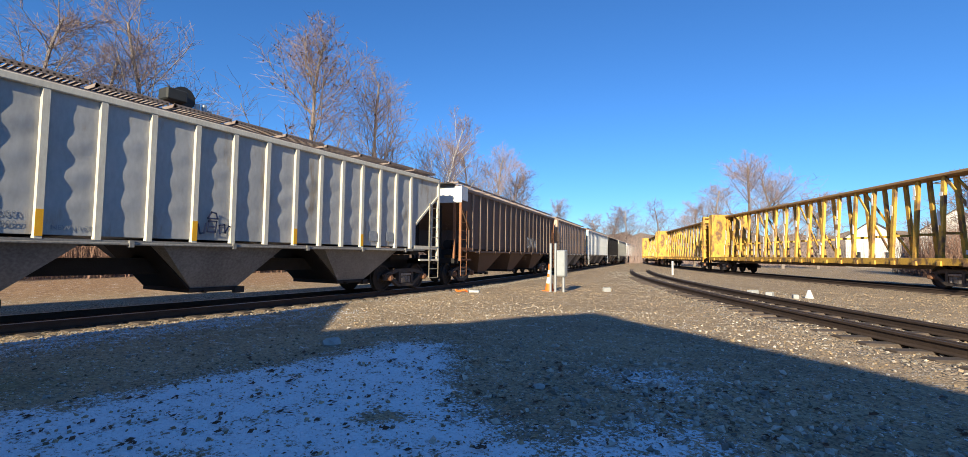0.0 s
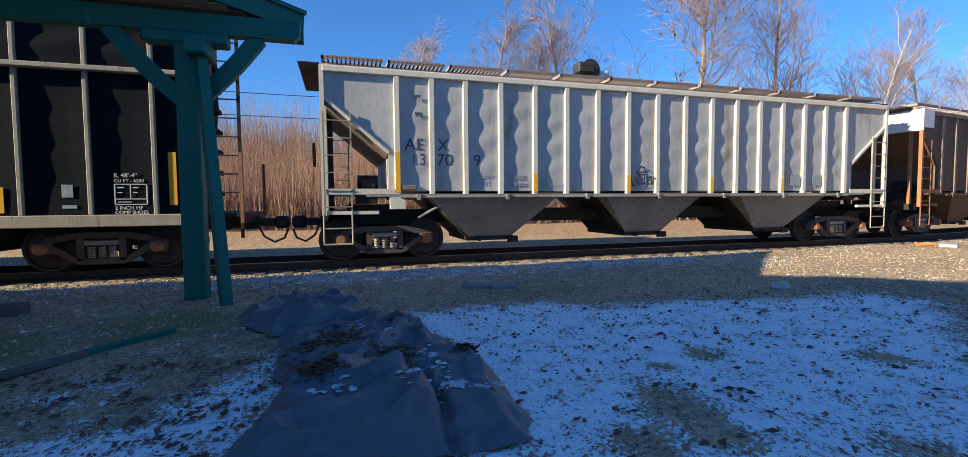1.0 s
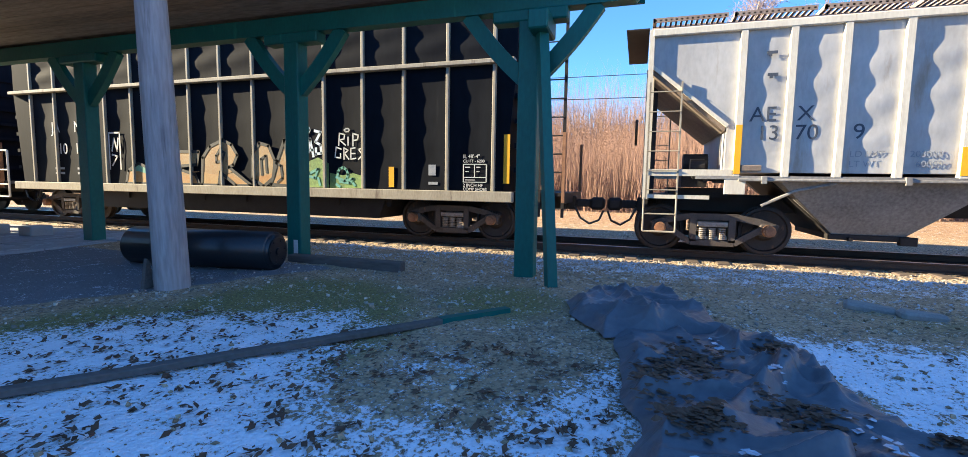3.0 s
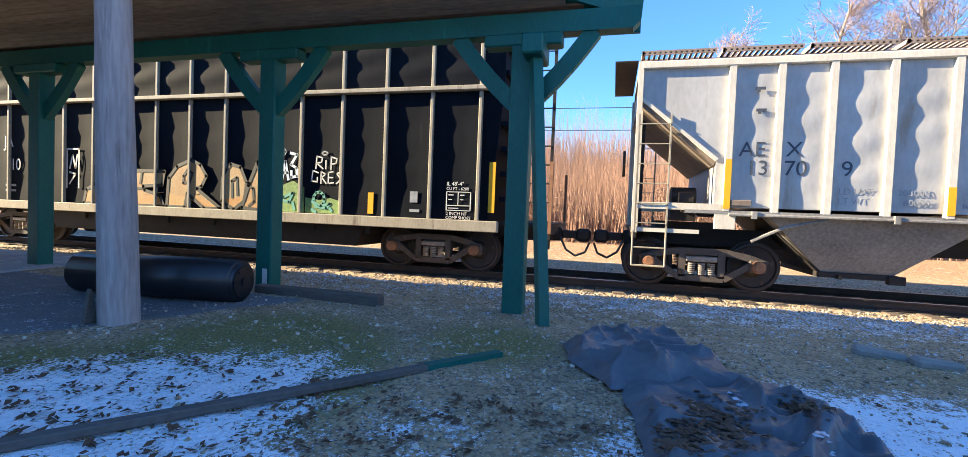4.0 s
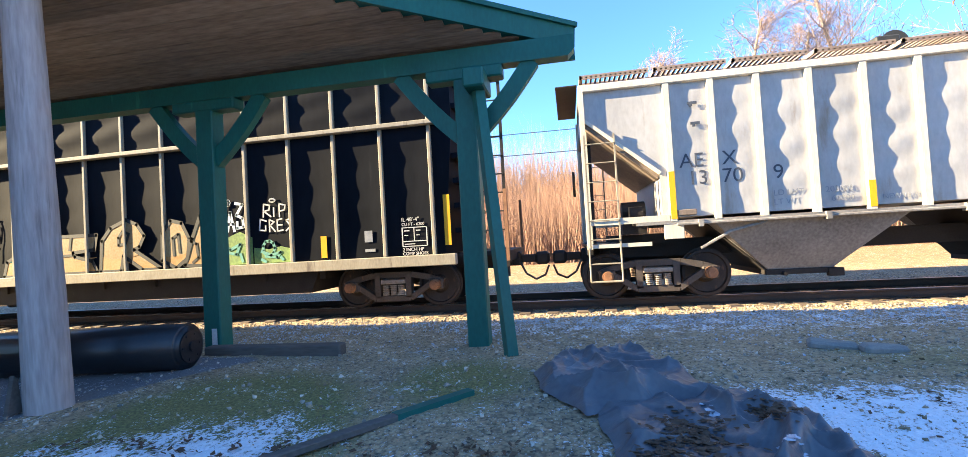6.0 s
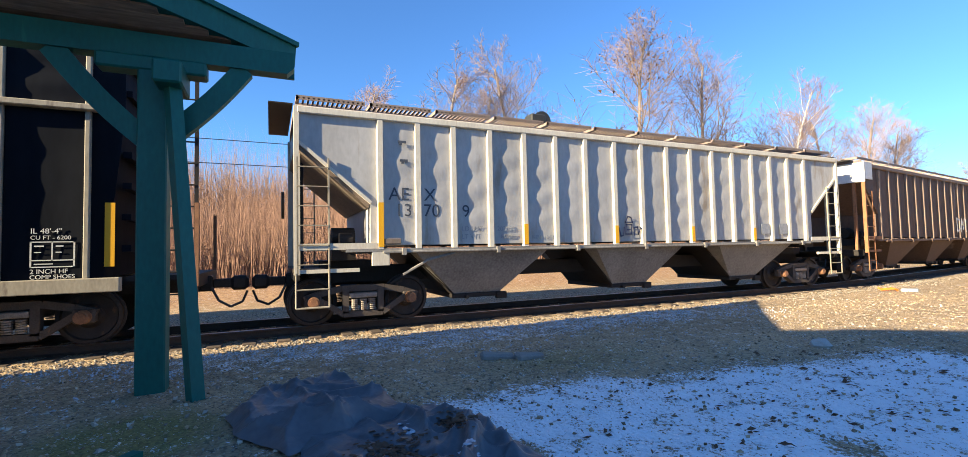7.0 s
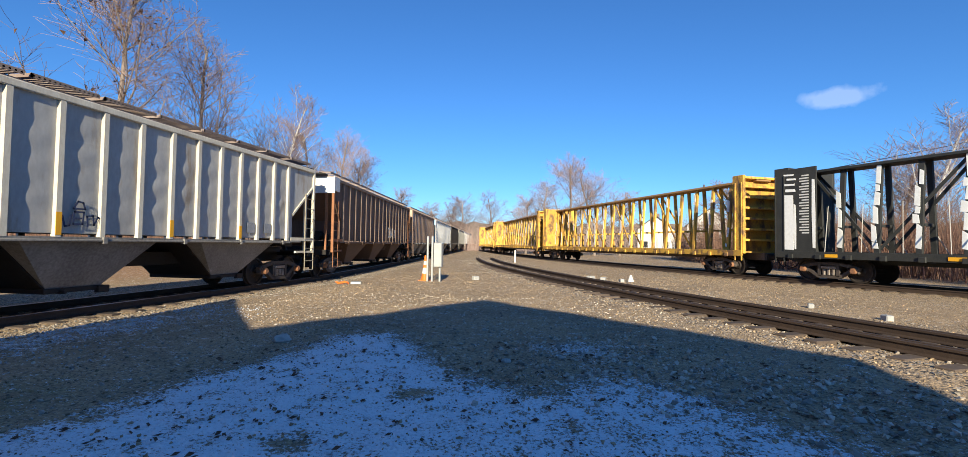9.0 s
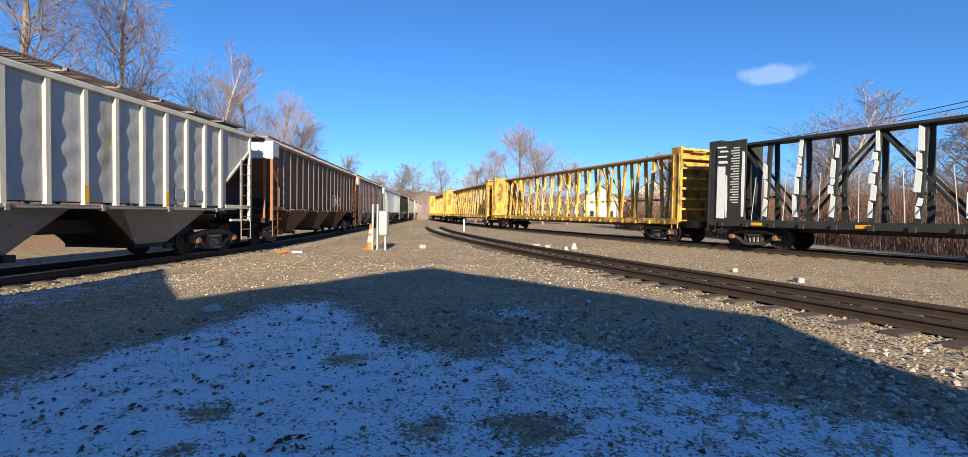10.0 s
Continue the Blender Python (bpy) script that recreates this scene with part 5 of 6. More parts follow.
box(bm, -1.47, -1.40, 17.6, 19.3, 1.16, 4.55)
part("end_panel", bm, M["frame_black"], DARK, "black side panel next to the bulkhead")
bm = bm_new()
for k in range(22):
    z = 4.2 - k * 0.11
    box(bm, -1.478, -1.47, 17.88, 17.88 + (0.38 if k % 3 else 0.28), z, z + 0.05)
part("notice_text", bm, M["letter_white"], DARK, "rows of small white warning text, unreadable")
bm = bm_new()
for k in range(4):
    box(bm, -1.53, -1.512, 8.6 - k * 0.22, 8.76 - k * 0.22, 0.94, 1.12)
part("owner_mark", bm, M["letter_white"], DARK, "white painted owner's mark")
for k in range(5):
    bm = bm_new()
    box(bm, -1.53, -1.513, 2.0 + k * 3.7, 2.45 + k * 3.7, 0.96, 1.08)
    part("reflector_strip", bm, M["tab_yellow"], DARK)


# ---------------------------------------------------------------- platform canopy
POST_X = 3.0
CAN_Z, CAN_SLOPE = 3.74, 0.16


def ceil_z(x):
    return CAN_Z + CAN_SLOPE * (x - 2.75)


canopy = thing("platform_canopy", "green timber platform canopy with brown board ceiling", "canopy")
PLAN = [(2.65, -0.12), (4.9, -3.7), (6.6, -6.2), (7.4, -9.0), (7.4, -24.0), (2.65, -24.0)]


def edge_y(x):
    """How far the roof reaches at x."""
    for (x0, y0), (x1, y1) in zip(PLAN[:4], PLAN[1:4]):
        if x0 <= x <= x1:
            return y0 + (y1 - y0) * (x - x0) / (x1 - x0)
    return -9.0


bm = bm_new()
top = [bm.verts.new((x, y, ceil_z(x) + 0.34)) for x, y in PLAN]
bot = [bm.verts.new((x, y, ceil_z(x) + 0.10)) for x, y in PLAN]
bm.faces.new(top), bm.faces.new(bot[::-1])
for i in range(len(PLAN)):
    j = (i + 1) % len(PLAN)
    bm.faces.new((bot[i], bot[j], top[j], top[i]))
bmesh.ops.recalc_face_normals(bm, faces=bm.faces)
part("roof", bm, M["canopy_green"], canopy, "low-pitched green roof deck")
x = 2.67
rnd = random.Random(3)
while x < 7.3:
    bm = bm_new()
    y1 = edge_y(x + 0.12) - 0.03
    box(bm, x, x + 0.128, -24.0, y1, -0.012, 0.012)
    for v in bm.verts:
        v.co.z += ceil_z(v.co.x) + 0.082 + rnd.uniform(-0.004, 0.004)
    part("ceiling_board", bm, M["ceiling_wood"], canopy)
    x += 0.134
for (x0, y0), (x1, y1) in zip(PLAN[:3], PLAN[1:3]):
    bm = bm_new()
    beam(bm, (x0, y0 + 0.02, ceil_z(x0) + 0.22), (x1, y1 + 0.02, ceil_z(x1) + 0.22), 0.05, 0.30)
    beam(bm, (x0, y0 + 0.05, ceil_z(x0) + 0.36), (x1, y1 + 0.05, ceil_z(x1) + 0.36), 0.10, 0.06)
    part("fascia", bm, M["canopy_green"], canopy)
bm = bm_new()
box(bm, 2.60, 2.65, -24, -0.10, CAN_Z - 0.10, CAN_Z + 0.34)
part("fascia", bm, M["canopy_green"], canopy)
bm = bm_new()
prism(bm, [(-24, CAN_Z - 0.20), (-0.20, CAN_Z - 0.20), (-0.12, CAN_Z - 0.12), (-0.12, CAN_Z + 0.06), (-24, CAN_Z + 0.06)], "x", POST_X - 0.09, POST_X + 0.09)
part("beam", bm, M["canopy_green"], canopy, "long green eaves beam")
for k in range(30):
    bm = bm_new()
    yy = -0.35 - k * 0.8
    box(bm, 2.66, POST_X - 0.09, yy - 0.04, yy + 0.04, CAN_Z - 0.08, CAN_Z + 0.06, 0.01)
    part("rafter_tail", bm, M["canopy_green"], canopy)


def arc_brace(y, d):
    """A curved bracket from a post up to the beam."""
    bm = bm_new()
    pts = []
    for i in range(8):
        f = i / 7
        pts.append((y + d * (0.08 + 0.80 * f + 0.025 * math.sin(math.pi * f)), CAN_Z - 1.08 + 0.90 * f - 0.025 * math.sin(math.pi * f)))
    inner = [(a - d * 0.075, b + 0.075) for a, b in pts]
    outer = [(a + d * 0.075, b - 0.075) for a, b in pts]
    prism(bm, inner + outer[::-1], "x", POST_X - 0.06, POST_X + 0.06)
    return bm


for yy in (-1.53, -5.33, -10.15, -14.9, -19.7):
    bm = bm_new()
    box(bm, POST_X - 0.125, POST_X + 0.125, yy - 0.135, yy + 0.135, -0.06, CAN_Z - 0.19, 0.015)
    p = part("post", bm, M["canopy_green"], canopy, "square green painted timber post")
    for d in (-1, 1):
        part("bracket", arc_brace(yy, d), M["canopy_green"], canopy, "curved green timber bracket")
    bm = bm_new()
    box(bm, POST_X - 0.10, POST_X + 0.14, yy - 0.5, yy + 0.5, CAN_Z - 0.36, CAN_Z - 0.2, 0.02)
    part("bolster_block", bm, M["canopy_green"], canopy)
bm = bm_new()
beam(bm, (3.58, -1.06, -0.03), (3.20, -1.34, 3.30), 0.13, 0.11)
part("prop", bm, M["canopy_green"], canopy, "slanting green timber prop against the post")
bm = bm_new()
box(bm, 2.85, 3.45, -1.48, -1.22, 3.18, 3.42, 0.02)
part("cleat", bm, M["canopy_green"], canopy, "short green timber block")
bm = bm_new()
box(bm, POST_X + 0.126, POST_X + 0.132, -5.33, -5.25, -0.02, 0.30)
part("paint_patch", bm, M["white_paint"], canopy, "white bare patch at the foot of a post")

# station building that the canopy leans on, outside the view
bm = bm_new()
prism(bm, [(6.9, -0.1), (15.4, -0.1), (15.4, 6.0), (10.8, 7.75), (6.9, 5.9)], "y", -26.0, -9.2)
station = thing("station_building", "plain gabled station building behind the canopy", "building", kind="structure")
part("wall", bm, M["brick_wall"], station)
bm = bm_new()
for a, b in (((6.6, 5.78), (10.8, 7.78)), ((10.8, 7.78), (15.7, 5.9))):
    beam(bm, ((a[0] + b[0]) / 2, -26.2, (a[1] + b[1]) / 2 + 0.05), ((a[0] + b[0]) / 2, -9.1, (a[1] + b[1]) / 2 + 0.05), math.hypot(b[0] - a[0], b[1] - a[1]), 0.12)
    for v in bm.verts[-8:]:
        c = Vector(((a[0] + b[0]) / 2, 0, (a[1] + b[1]) / 2))
        t = math.atan2(b[1] - a[1], b[0] - a[0])
        r = Vector((v.co.x - c.x, 0, v.co.z - c.z))
        v.co.x, v.co.z = c.x + r.x * math.cos(t) - r.z * math.sin(t), c.z + r.x * math.sin(t) + r.z * math.cos(t)
part("roof", bm, M["house_roof"], station)


# ---------------------------------------------------------------- yard things
def pole(x, y, r0, r1, h, label, name="timber_pole"):
    bm = bm_new()
    n, seg = 14, 14
    rings = []
    for j in range(n + 1):
        z = -0.08 + (h + 0.08) * j / n
        r = r0 + (r1 - r0) * j / n
        rings.append([bm.verts.new((r * (1 + 0.06 * noise.noise((math.cos(i * 0.45) * 2, math.sin(i * 0.45) * 2, z * 1.5))) * math.cos(6.283 * i / seg), r * (1 + 0.06 * noise.noise((i * 0.7, z, 2))) * math.sin(6.283 * i / seg), z)) for i in range(seg)])
    for a, b in zip(rings, rings[1:]):
        for i in range(seg):
            bm.faces.new((a[i], a[(i + 1) % seg], b[(i + 1) % seg], b[i]))
    bm.faces.new(rings[-1])
    bmesh.ops.recalc_face_normals(bm, faces=bm.faces)
    for f in bm.faces:
        f.smooth = True
    t = thing(name, label, "pole", m=Matrix.Translation((x, y, 0)))
    part("shaft", bm, M["pole_wood"], t)
    return t


P = pole(5.15, -5.3, 0.185, 0.15, 4.2, "weathered grey round timber pole with cracks and knots")
P.matrix_basis = Matrix.Translation((5.36, -5.17, 0)) @ Matrix.Rotation(radians(2.6), 4, 'X')
bm = bm_new()
prism(bm, [(0.10, 0.0), (0.22, 0.0), (0.15, 0.34), (0.12, 0.3)], "y", -0.22, -0.17)
part("splinter", bm, M["old_wood"], P, "split stub of old wood at the foot")

bm = bm_new()
a, b = Vector((4.36, -7.15, 0.27)), Vector((4.10, -4.80, 0.27))
tube(bm, a, b, 0.27, seg=28)
es = [e for e in bm.edges if len(e.link_faces) == 2 and e.calc_face_angle(0) > 1.0]
bmesh.ops.bevel(bm, geom=es, offset=0.035, segments=3, affect='EDGES')
drum = thing("plastic_drum", "long black plastic pipe lying on the ground", "drum")
smooth(part("shell", bm, M["plastic_black"], drum))
bm = bm_new()
d = (b - a).normalized()
tube(bm, b, b + d * 0.02, 0.19, seg=24)
tube(bm, b + d * 0.02, b + d * 0.045, 0.055, seg=14)
for k in range(6):
    c = Vector((d.y, -d.x, 0)) * (0.15 * math.cos(k)) + Vector((0, 0, 0.15 * math.sin(k)))
    tube(bm, b + c, b + c + d * 0.03, 0.018, seg=8)
part("end_cap", bm, M["plastic_black"], drum, "round black end cap")

bm = bm_new()
beam(bm, (5.06, -1.24, 0.03), (7.95, -3.52, 0.035), 0.085, 0.05)
bmesh.ops.bevel(bm, geom=bm.edges[:], offset=0.008, segments=1, affect='EDGES')
plank = thing("plank", "long weathered plank lying on mossy ground", "plank")
part("board", bm, M["old_wood"], plank)
bm = bm_new()
beam(bm, (5.04, -1.224, 0.031), (5.62, -1.682, 0.033), 0.091, 0.054)
part("painted_end", bm, M["canopy_green"], plank, "flaking green paint on one end")

bm = bm_new()
box(bm, 3.32, 3.50, -5.15, -3.22, -0.05, 0.12, 0.015)
solid("timber_kerb", bm, M["old_wood"], "dark old timber lying beside the track", "timber", m=Matrix.Translation((0, 0, 0)))
for i, (x, y) in enumerate(((3.0, -11.9), (3.22, -12.9), (3.28, -13.4))):
    bm = bm_new()
    box(bm, -0.2, 0.2, -0.2, 0.2, -0.02, 0.24, 0.02)
    solid("concrete_block", bm, M["concrete"], "small grey concrete block on the paving", "block", "concrete blocks", m=pose(x, y, 0.0, 0, 0, 12 * i))


# crumpled tarpaulin
def tarp_creases(seed, n, x0, x1, y0, y1):
    r2 = random.Random(seed)
    return [(r2.uniform(x0, x1), r2.uniform(y0, y1), r2.uniform(0, 3.14159), r2.uniform(0.016, 0.04), r2.uniform(0.2, 0.8), r2.uniform(-0.4, 1.1)) for _ in range(n)]


def tarp_height(x, y, amp, seed, creases):
    """Billows with sharp creases running through them."""
    z = 0.75 * amp * (0.55 + noise.noise((x * 1.5, y * 1.5, seed)))
    z += amp * 0.5 * (1 - min(1.0, 3.2 * abs(noise.noise((x * 1.8 + seed, y * 1.1, 2.0))))) ** 3
    for px, py, a, w, ln, k in creases:
        bend = 0.12 * noise.noise((x * 1.5, y * 1.5, a * 9))
        d = (x - px) * math.cos(a) + (y - py) * math.sin(a) + bend
        t = (y - py) * math.cos(a) - (x - px) * math.sin(a)
        if abs(t) < 2 * ln and abs(d) < 0.4:
            z += amp * k * math.exp(-abs(d) / (w if d > 0 else w * 2.5)) * math.exp(-(t / ln) ** 2)
    return max(0.0, z)


def tarp_pile(x, y):
    """The heaped near end: a broad hump, two long folds and the crevice between them."""
    h = 0.10 * smoothstep(6.3, 7.3, x) * smoothstep(8.15, 7.7, x)
    d = y - (0.62 + 0.22 * (x - 7.4)) + 0.05 * math.sin(3.1 * x)
    h += smoothstep(6.9, 7.4, x) * (0.10 * math.exp(-(d / 0.16) ** 2) - 0.13 * math.exp(-((d - 0.13) / 0.045) ** 2))
    d = y - (0.30 + 0.55 * (7.1 - x))
    h += 0.07 * math.exp(-(d / 0.06) ** 2) * smoothstep(5.6, 6.0, x) * smoothstep(7.3, 7.0, x)
    d = y - (1.05 - 0.1 * (x - 6.0))
    h += 0.08 * math.exp(-(d / 0.05) ** 2) * smoothstep(5.2, 5.5, x) * smoothstep(6.6, 6.2, x)
    return h


def tarp_mesh(rows, nu, nv, amp, seed, creases, lift):
    """A sheet between two wandering edges, crumpled."""
    bm = bm_new()
    grid = []
    last = len(rows) - 1
    for j in range(nv + 1):
        v = j / nv * last
        k = min(int(v), last - 1)
        f = v - k
        (la, ra), (lb, rb) = rows[k], rows[k + 1]
        lx, ly = la[0] + (lb[0] - la[0]) * f, la[1] + (lb[1] - la[1]) * f
        rx, ry = ra[0] + (rb[0] - ra[0]) * f, ra[1] + (rb[1] - ra[1]) * f
        row = []
        for i in range(nu + 1):
            u = i / nu
            x, y = lx + (rx - lx) * u, ly + (ry - ly) * u
            x += 0.05 * noise.noise((u * 4, v * 1.5, seed))
            y += 0.05 * noise.noise((u * 4, v * 1.5, seed + 7))
            e = min(1.0, 9 * min(u, 1 - u, j / nv, 1 - j / nv) + 0.10)
            row.append(bm.verts.new((x, y, ground_z(x, y) + 0.016 + e * (lift + tarp_pile(x, y) + tarp_height(x, y, amp, seed, creases)))))
        grid.append(row)
    for a, b in zip(grid, grid[1:]):
        for i in range(nu):
            f = bm.faces.new((a[i], a[i + 1], b[i + 1], b[i]))
            f.smooth = True
    return bm


tarp = thing("tarpaulin", "crumpled black plastic tarpaulin with dirt and wet folds", "tarpaulin")
CREASE = tarp_creases(5, 60, 5.0, 8.2, -0.3, 1.4)
part("sheet", tarp_mesh([((8.12, -0.34), (8.02, 1.33)), ((7.74, -0.20), (7.76, 1.39)), ((7.1, 0.0), (7.0, 1.39)), ((6.7, -0.1), (6.4, 1.30)), ((6.2, -0.14), (5.9, 1.2)), ((5.6, -0.2), (5.45, 1.08)), ((5.2, -0.2), (4.95, 0.95))],
                        120, 250, 0.085, 3.0, CREASE, 0.012), M["tarp_black"], tarp)
CREASE_2 = tarp_creases(8, 50, 3.6, 5.4, -0.6, 0.7)
part("bunched_end", tarp_mesh([((5.55, -0.28), (5.2, 0.85)), ((4.95, -0.62), (4.95, 0.70)), ((4.45, -0.74), (4.5, 0.55)), ((4.0, -0.5), (4.0, 0.42)), ((3.65, -0.32), (3.7, 0.2))], 110, 160, 0.085, 9.0, CREASE_2, 0.03),
     M["tarp_black"], tarp, "bunched folds at the far end")
rnd = random.Random(12)
for nm, n, spots, r0, r1, mt, lab in (("dead_leaves", 1500, ((6.45, 0.08, 0.20, 0.09), (6.0, 0.35, 0.18, 0.10), (6.85, 0.72, 0.16, 0.09), (7.2, 0.22, 0.06, 0.07), (5.8, 0.85, 0.14, 0.04), (7.0, 1.22, 0.06, 0.05)), 0.012, 0.03, "leaf_dead", "wet brown leaves caught in the folds"),
                                      ("ice", 150, ((7.15, 0.92, 0.22, 0.03), (7.5, 0.95, 0.14, 0.03), (7.72, 0.82, 0.05, 0.10), (6.3, 0.74, 0.03, 0.03), (7.5, 0.3, 0.04, 0.08), (7.6, 1.15, 0.03, 0.10), (5.6, 0.55, 0.05, 0.02)), 0.012, 0.03, "ice", "thin broken ice in the folds")):
    vs, fs = [], []
    for _ in range(n):
        cx, cy, sx, sy = rnd.choice(spots)
        x, y = cx + rnd.gauss(0, sx), cy + rnd.gauss(0, sy)
        if not -0.08 < y < 1.3:
            continue
        z = ground_z(x, y) + 0.032 + tarp_pile(x, y) + tarp_height(x, y, 0.085, 3.0, CREASE) + rnd.uniform(0, 0.012)
        a, r, q = rnd.uniform(0, 6.28), rnd.uniform(r0, r1), len(vs)
        for k in range(5):
            b = a + k * 1.2566
            vs.append((x + r * math.cos(b) * (1 if k % 2 else 0.6), y + r * math.sin(b), z + r * rnd.uniform(-0.3, 0.3)))
        fs.append(tuple(range(q, q + 5)))
    me = bpy.data.meshes.new(nm)
    me.from_pydata(vs, [], fs)
    me.materials.append(M[mt])
    o = new(nm, me)
    o.parent = tarp
    tagged(o, lab)

# post, cabinet and cone beside the track
bx, by = 4.38, 17.4
cab = thing("signal_cabinet", "grey metal trackside cabinet on posts", "cabinet")
for x0, h in ((bx - 0.32, 1.72), (bx - 0.14, 1.72), (bx + 0.16, 0.6)):
    bm = bm_new()
    box(bm, x0 - 0.035, x0 + 0.035, by - 0.035, by + 0.035, -0.05, h, 0.006)
    part("post", bm, M["metal_grey"], cab)
bm = bm_new()
box(bm, bx - 0.06, bx + 0.26, by - 0.14, by + 0.12, 0.56, 1.48, 0.02)
bod = part("box", bm, M["metal_grey"], cab)
bm = bm_new()
box(bm, bx - 0.04, bx + 0.24, by - 0.155, by - 0.142, 0.6, 1.44, 0.004)
box(bm, bx + 0.19, bx + 0.22, by - 0.175, by - 0.155, 0.95, 1.06)
part("door", bm, M["metal_grey"], bod)
bm = bm_new()
prism(bm, [(-0.2, 0), (0.2, 0), (0.2, 0.03), (-0.2, 0.03)], "y", -0.2, 0.2)
cone = thing("traffic_cone", "orange and white traffic cone beside the posts", "cone", m=Matrix.Translation((3.85, 17.8, 0.0)))
part("base", bm, M["cone_orange"], cone)
for r0, r1, z0, z1, mt in ((0.155, 0.12, 0.03, 0.28, "cone_orange"), (0.12, 0.085, 0.28, 0.50, "white_paint"), (0.085, 0.07, 0.50, 0.62, "cone_orange"), (0.07, 0.05, 0.62, 0.76, "white_paint"), (0.05, 0.03, 0.76, 0.98, "cone_orange")):
    bm = bm_new()
    tube(bm, (0, 0, z0), (0, 0, z1), r0, r1, 20)
    part("band", bm, M[mt], cone)


def rock(x, y, r, mat, label, name="rock"):
    bm = bm_new()
    bmesh.ops.create_icosphere(bm, subdivisions=2, radius=r)
    for v in bm.verts:
        v.co *= 1 + 0.35 * noise.noise(v.co * (1.6 / r) + Vector((x, y, 0)))
        v.co.z = max(v.co.z, -0.5 * r) * 0.6
    solid(name, bm, mat, label, "rock", m=Matrix.Translation((x, y, ground_z(x, y) + 0.15 * r)))


for x, y, r in ((5.05, 6.4, 0.13), (11.6, 4.6, 0.05), (8.4, 5.9, 0.06)):
    rock(x, y, r, M["stone_pale"], "pale grey rock on the bare ground")
for x, y, w, a in ((3.5, 2.3, 0.22, 70), (3.68, 2.66, 0.2, 95)):
    bm = bm_new()
    box(bm, -w, w, -w * 0.4, w * 0.4, -0.03, 0.07, 0.03)
    for v in bm.verts:
        v.co += 0.12 * w * noise.noise_vector(v.co * 4 + Vector((x, y, 0)))
    solid("flat_stone", bm, M["stone"], "flat grey slab of broken stone on the ground", "rock", m=pose(x, y, ground_z(x, y), 0, 3, a))
for x, y, w in ((5.65, 18.9, 0.26), (10.3, 20.6, 0.34), (10.8, 20.4, 0.3), (11.5, 20.0, 0.24), (15.8, 11.2, 0.22), (15.2, 13.0, 0.2)):
    bm = bm_new()
    box(bm, -w / 2, w / 2, -w / 3, w / 3, -0.03, w * 0.55, 0.02)
    solid("concrete_chunk", bm, M["concrete"], "broken pale concrete chunk beside the rails", "rubble", m=pose(x, y, ground_z(x, y), 0, 0, 40 * x))
bm = bm_new()
for k in range(9):
    a = k * 0.7
    tube(bm, (0.22 * math.cos(a), 0.14 * math.sin(a), 0.03 + 0.02 * (k % 3)), (0.22 * math.cos(a + 0.9), 0.14 * math.sin(a + 0.9), 0.05 + 0.02 * ((k + 1) % 3)), 0.022, seg=6)
solid("cable_heap", bm, M["cone_orange"], "small heap of orange cable on the gravel", "litter", m=Matrix.Translation((1.65, 15.3, 0.0)))
bm = bm_new()
box(bm, -0.18, 0.18, -0.1, 0.1, 0, 0.1, 0.02)
solid("scrap_box", bm, M["metal_grey"], "small grey metal scrap on the gravel", "litter", m=pose(2.1, 15.4, 0.0, 0, 0, 20))
bm = bm_new()
box(bm, -0.06, 0.06, -0.06, 0.06, -0.05, 1.0, 0.01)
solid("marker_post", bm, M["white_paint"], "short white marker post beside the siding", "post", m=Matrix.Translation((5.4, 38, 0)))
bm = bm_new()
tube(bm, (0, 0, 0), (0, 0, 0.26), 0.13, 0.04, 10)
solid("marker_cone", bm, M["white_paint"], "small white cone beside the rails", "cone", m=Matrix.Translation((11.9, 20.3, 0)))

# clumps of dead leaves and stalks in the snow
vs, fs = [], []
rnd = random.Random(21)
for _ in range(1500):
    if rnd.random() < 0.7:
        cx, cy = rnd.uniform(6.0, 10.2), rnd.uniform(-4.4, 0.4)
    else:
        cx, cy = rnd.uniform(5, 13), rnd.uniform(1, 7)
    for _k in range(rnd.randint(2, 5)):
        x, y = cx + rnd.gauss(0, 0.03), cy + rnd.gauss(0, 0.03)
        z = ground_z(x, y) + rnd.uniform(0.004, 0.02)
        a, r = rnd.uniform(0, 6.28), rnd.uniform(0.012, 0.04)
        k = len(vs)
        c, s = math.cos(a) * r, math.sin(a) * r
        vs += [(x - c, y - s, z), (x - s * 0.4, y + c * 0.4, z + r * rnd.uniform(0, 0.7)), (x + c, y + s, z + r * 0.3), (x + s * 0.4, y - c * 0.4, z)]
        fs.append((k, k + 1, k + 2, k + 3))
me = bpy.data.meshes.new("leaf_litter")
me.from_pydata(vs, [], fs)
me.materials.append(M["leaf_dead"])
tagged(new("leaf_litter", me), "brown dead leaves and stalks poking through the snow", "leaves", kind="stuff")


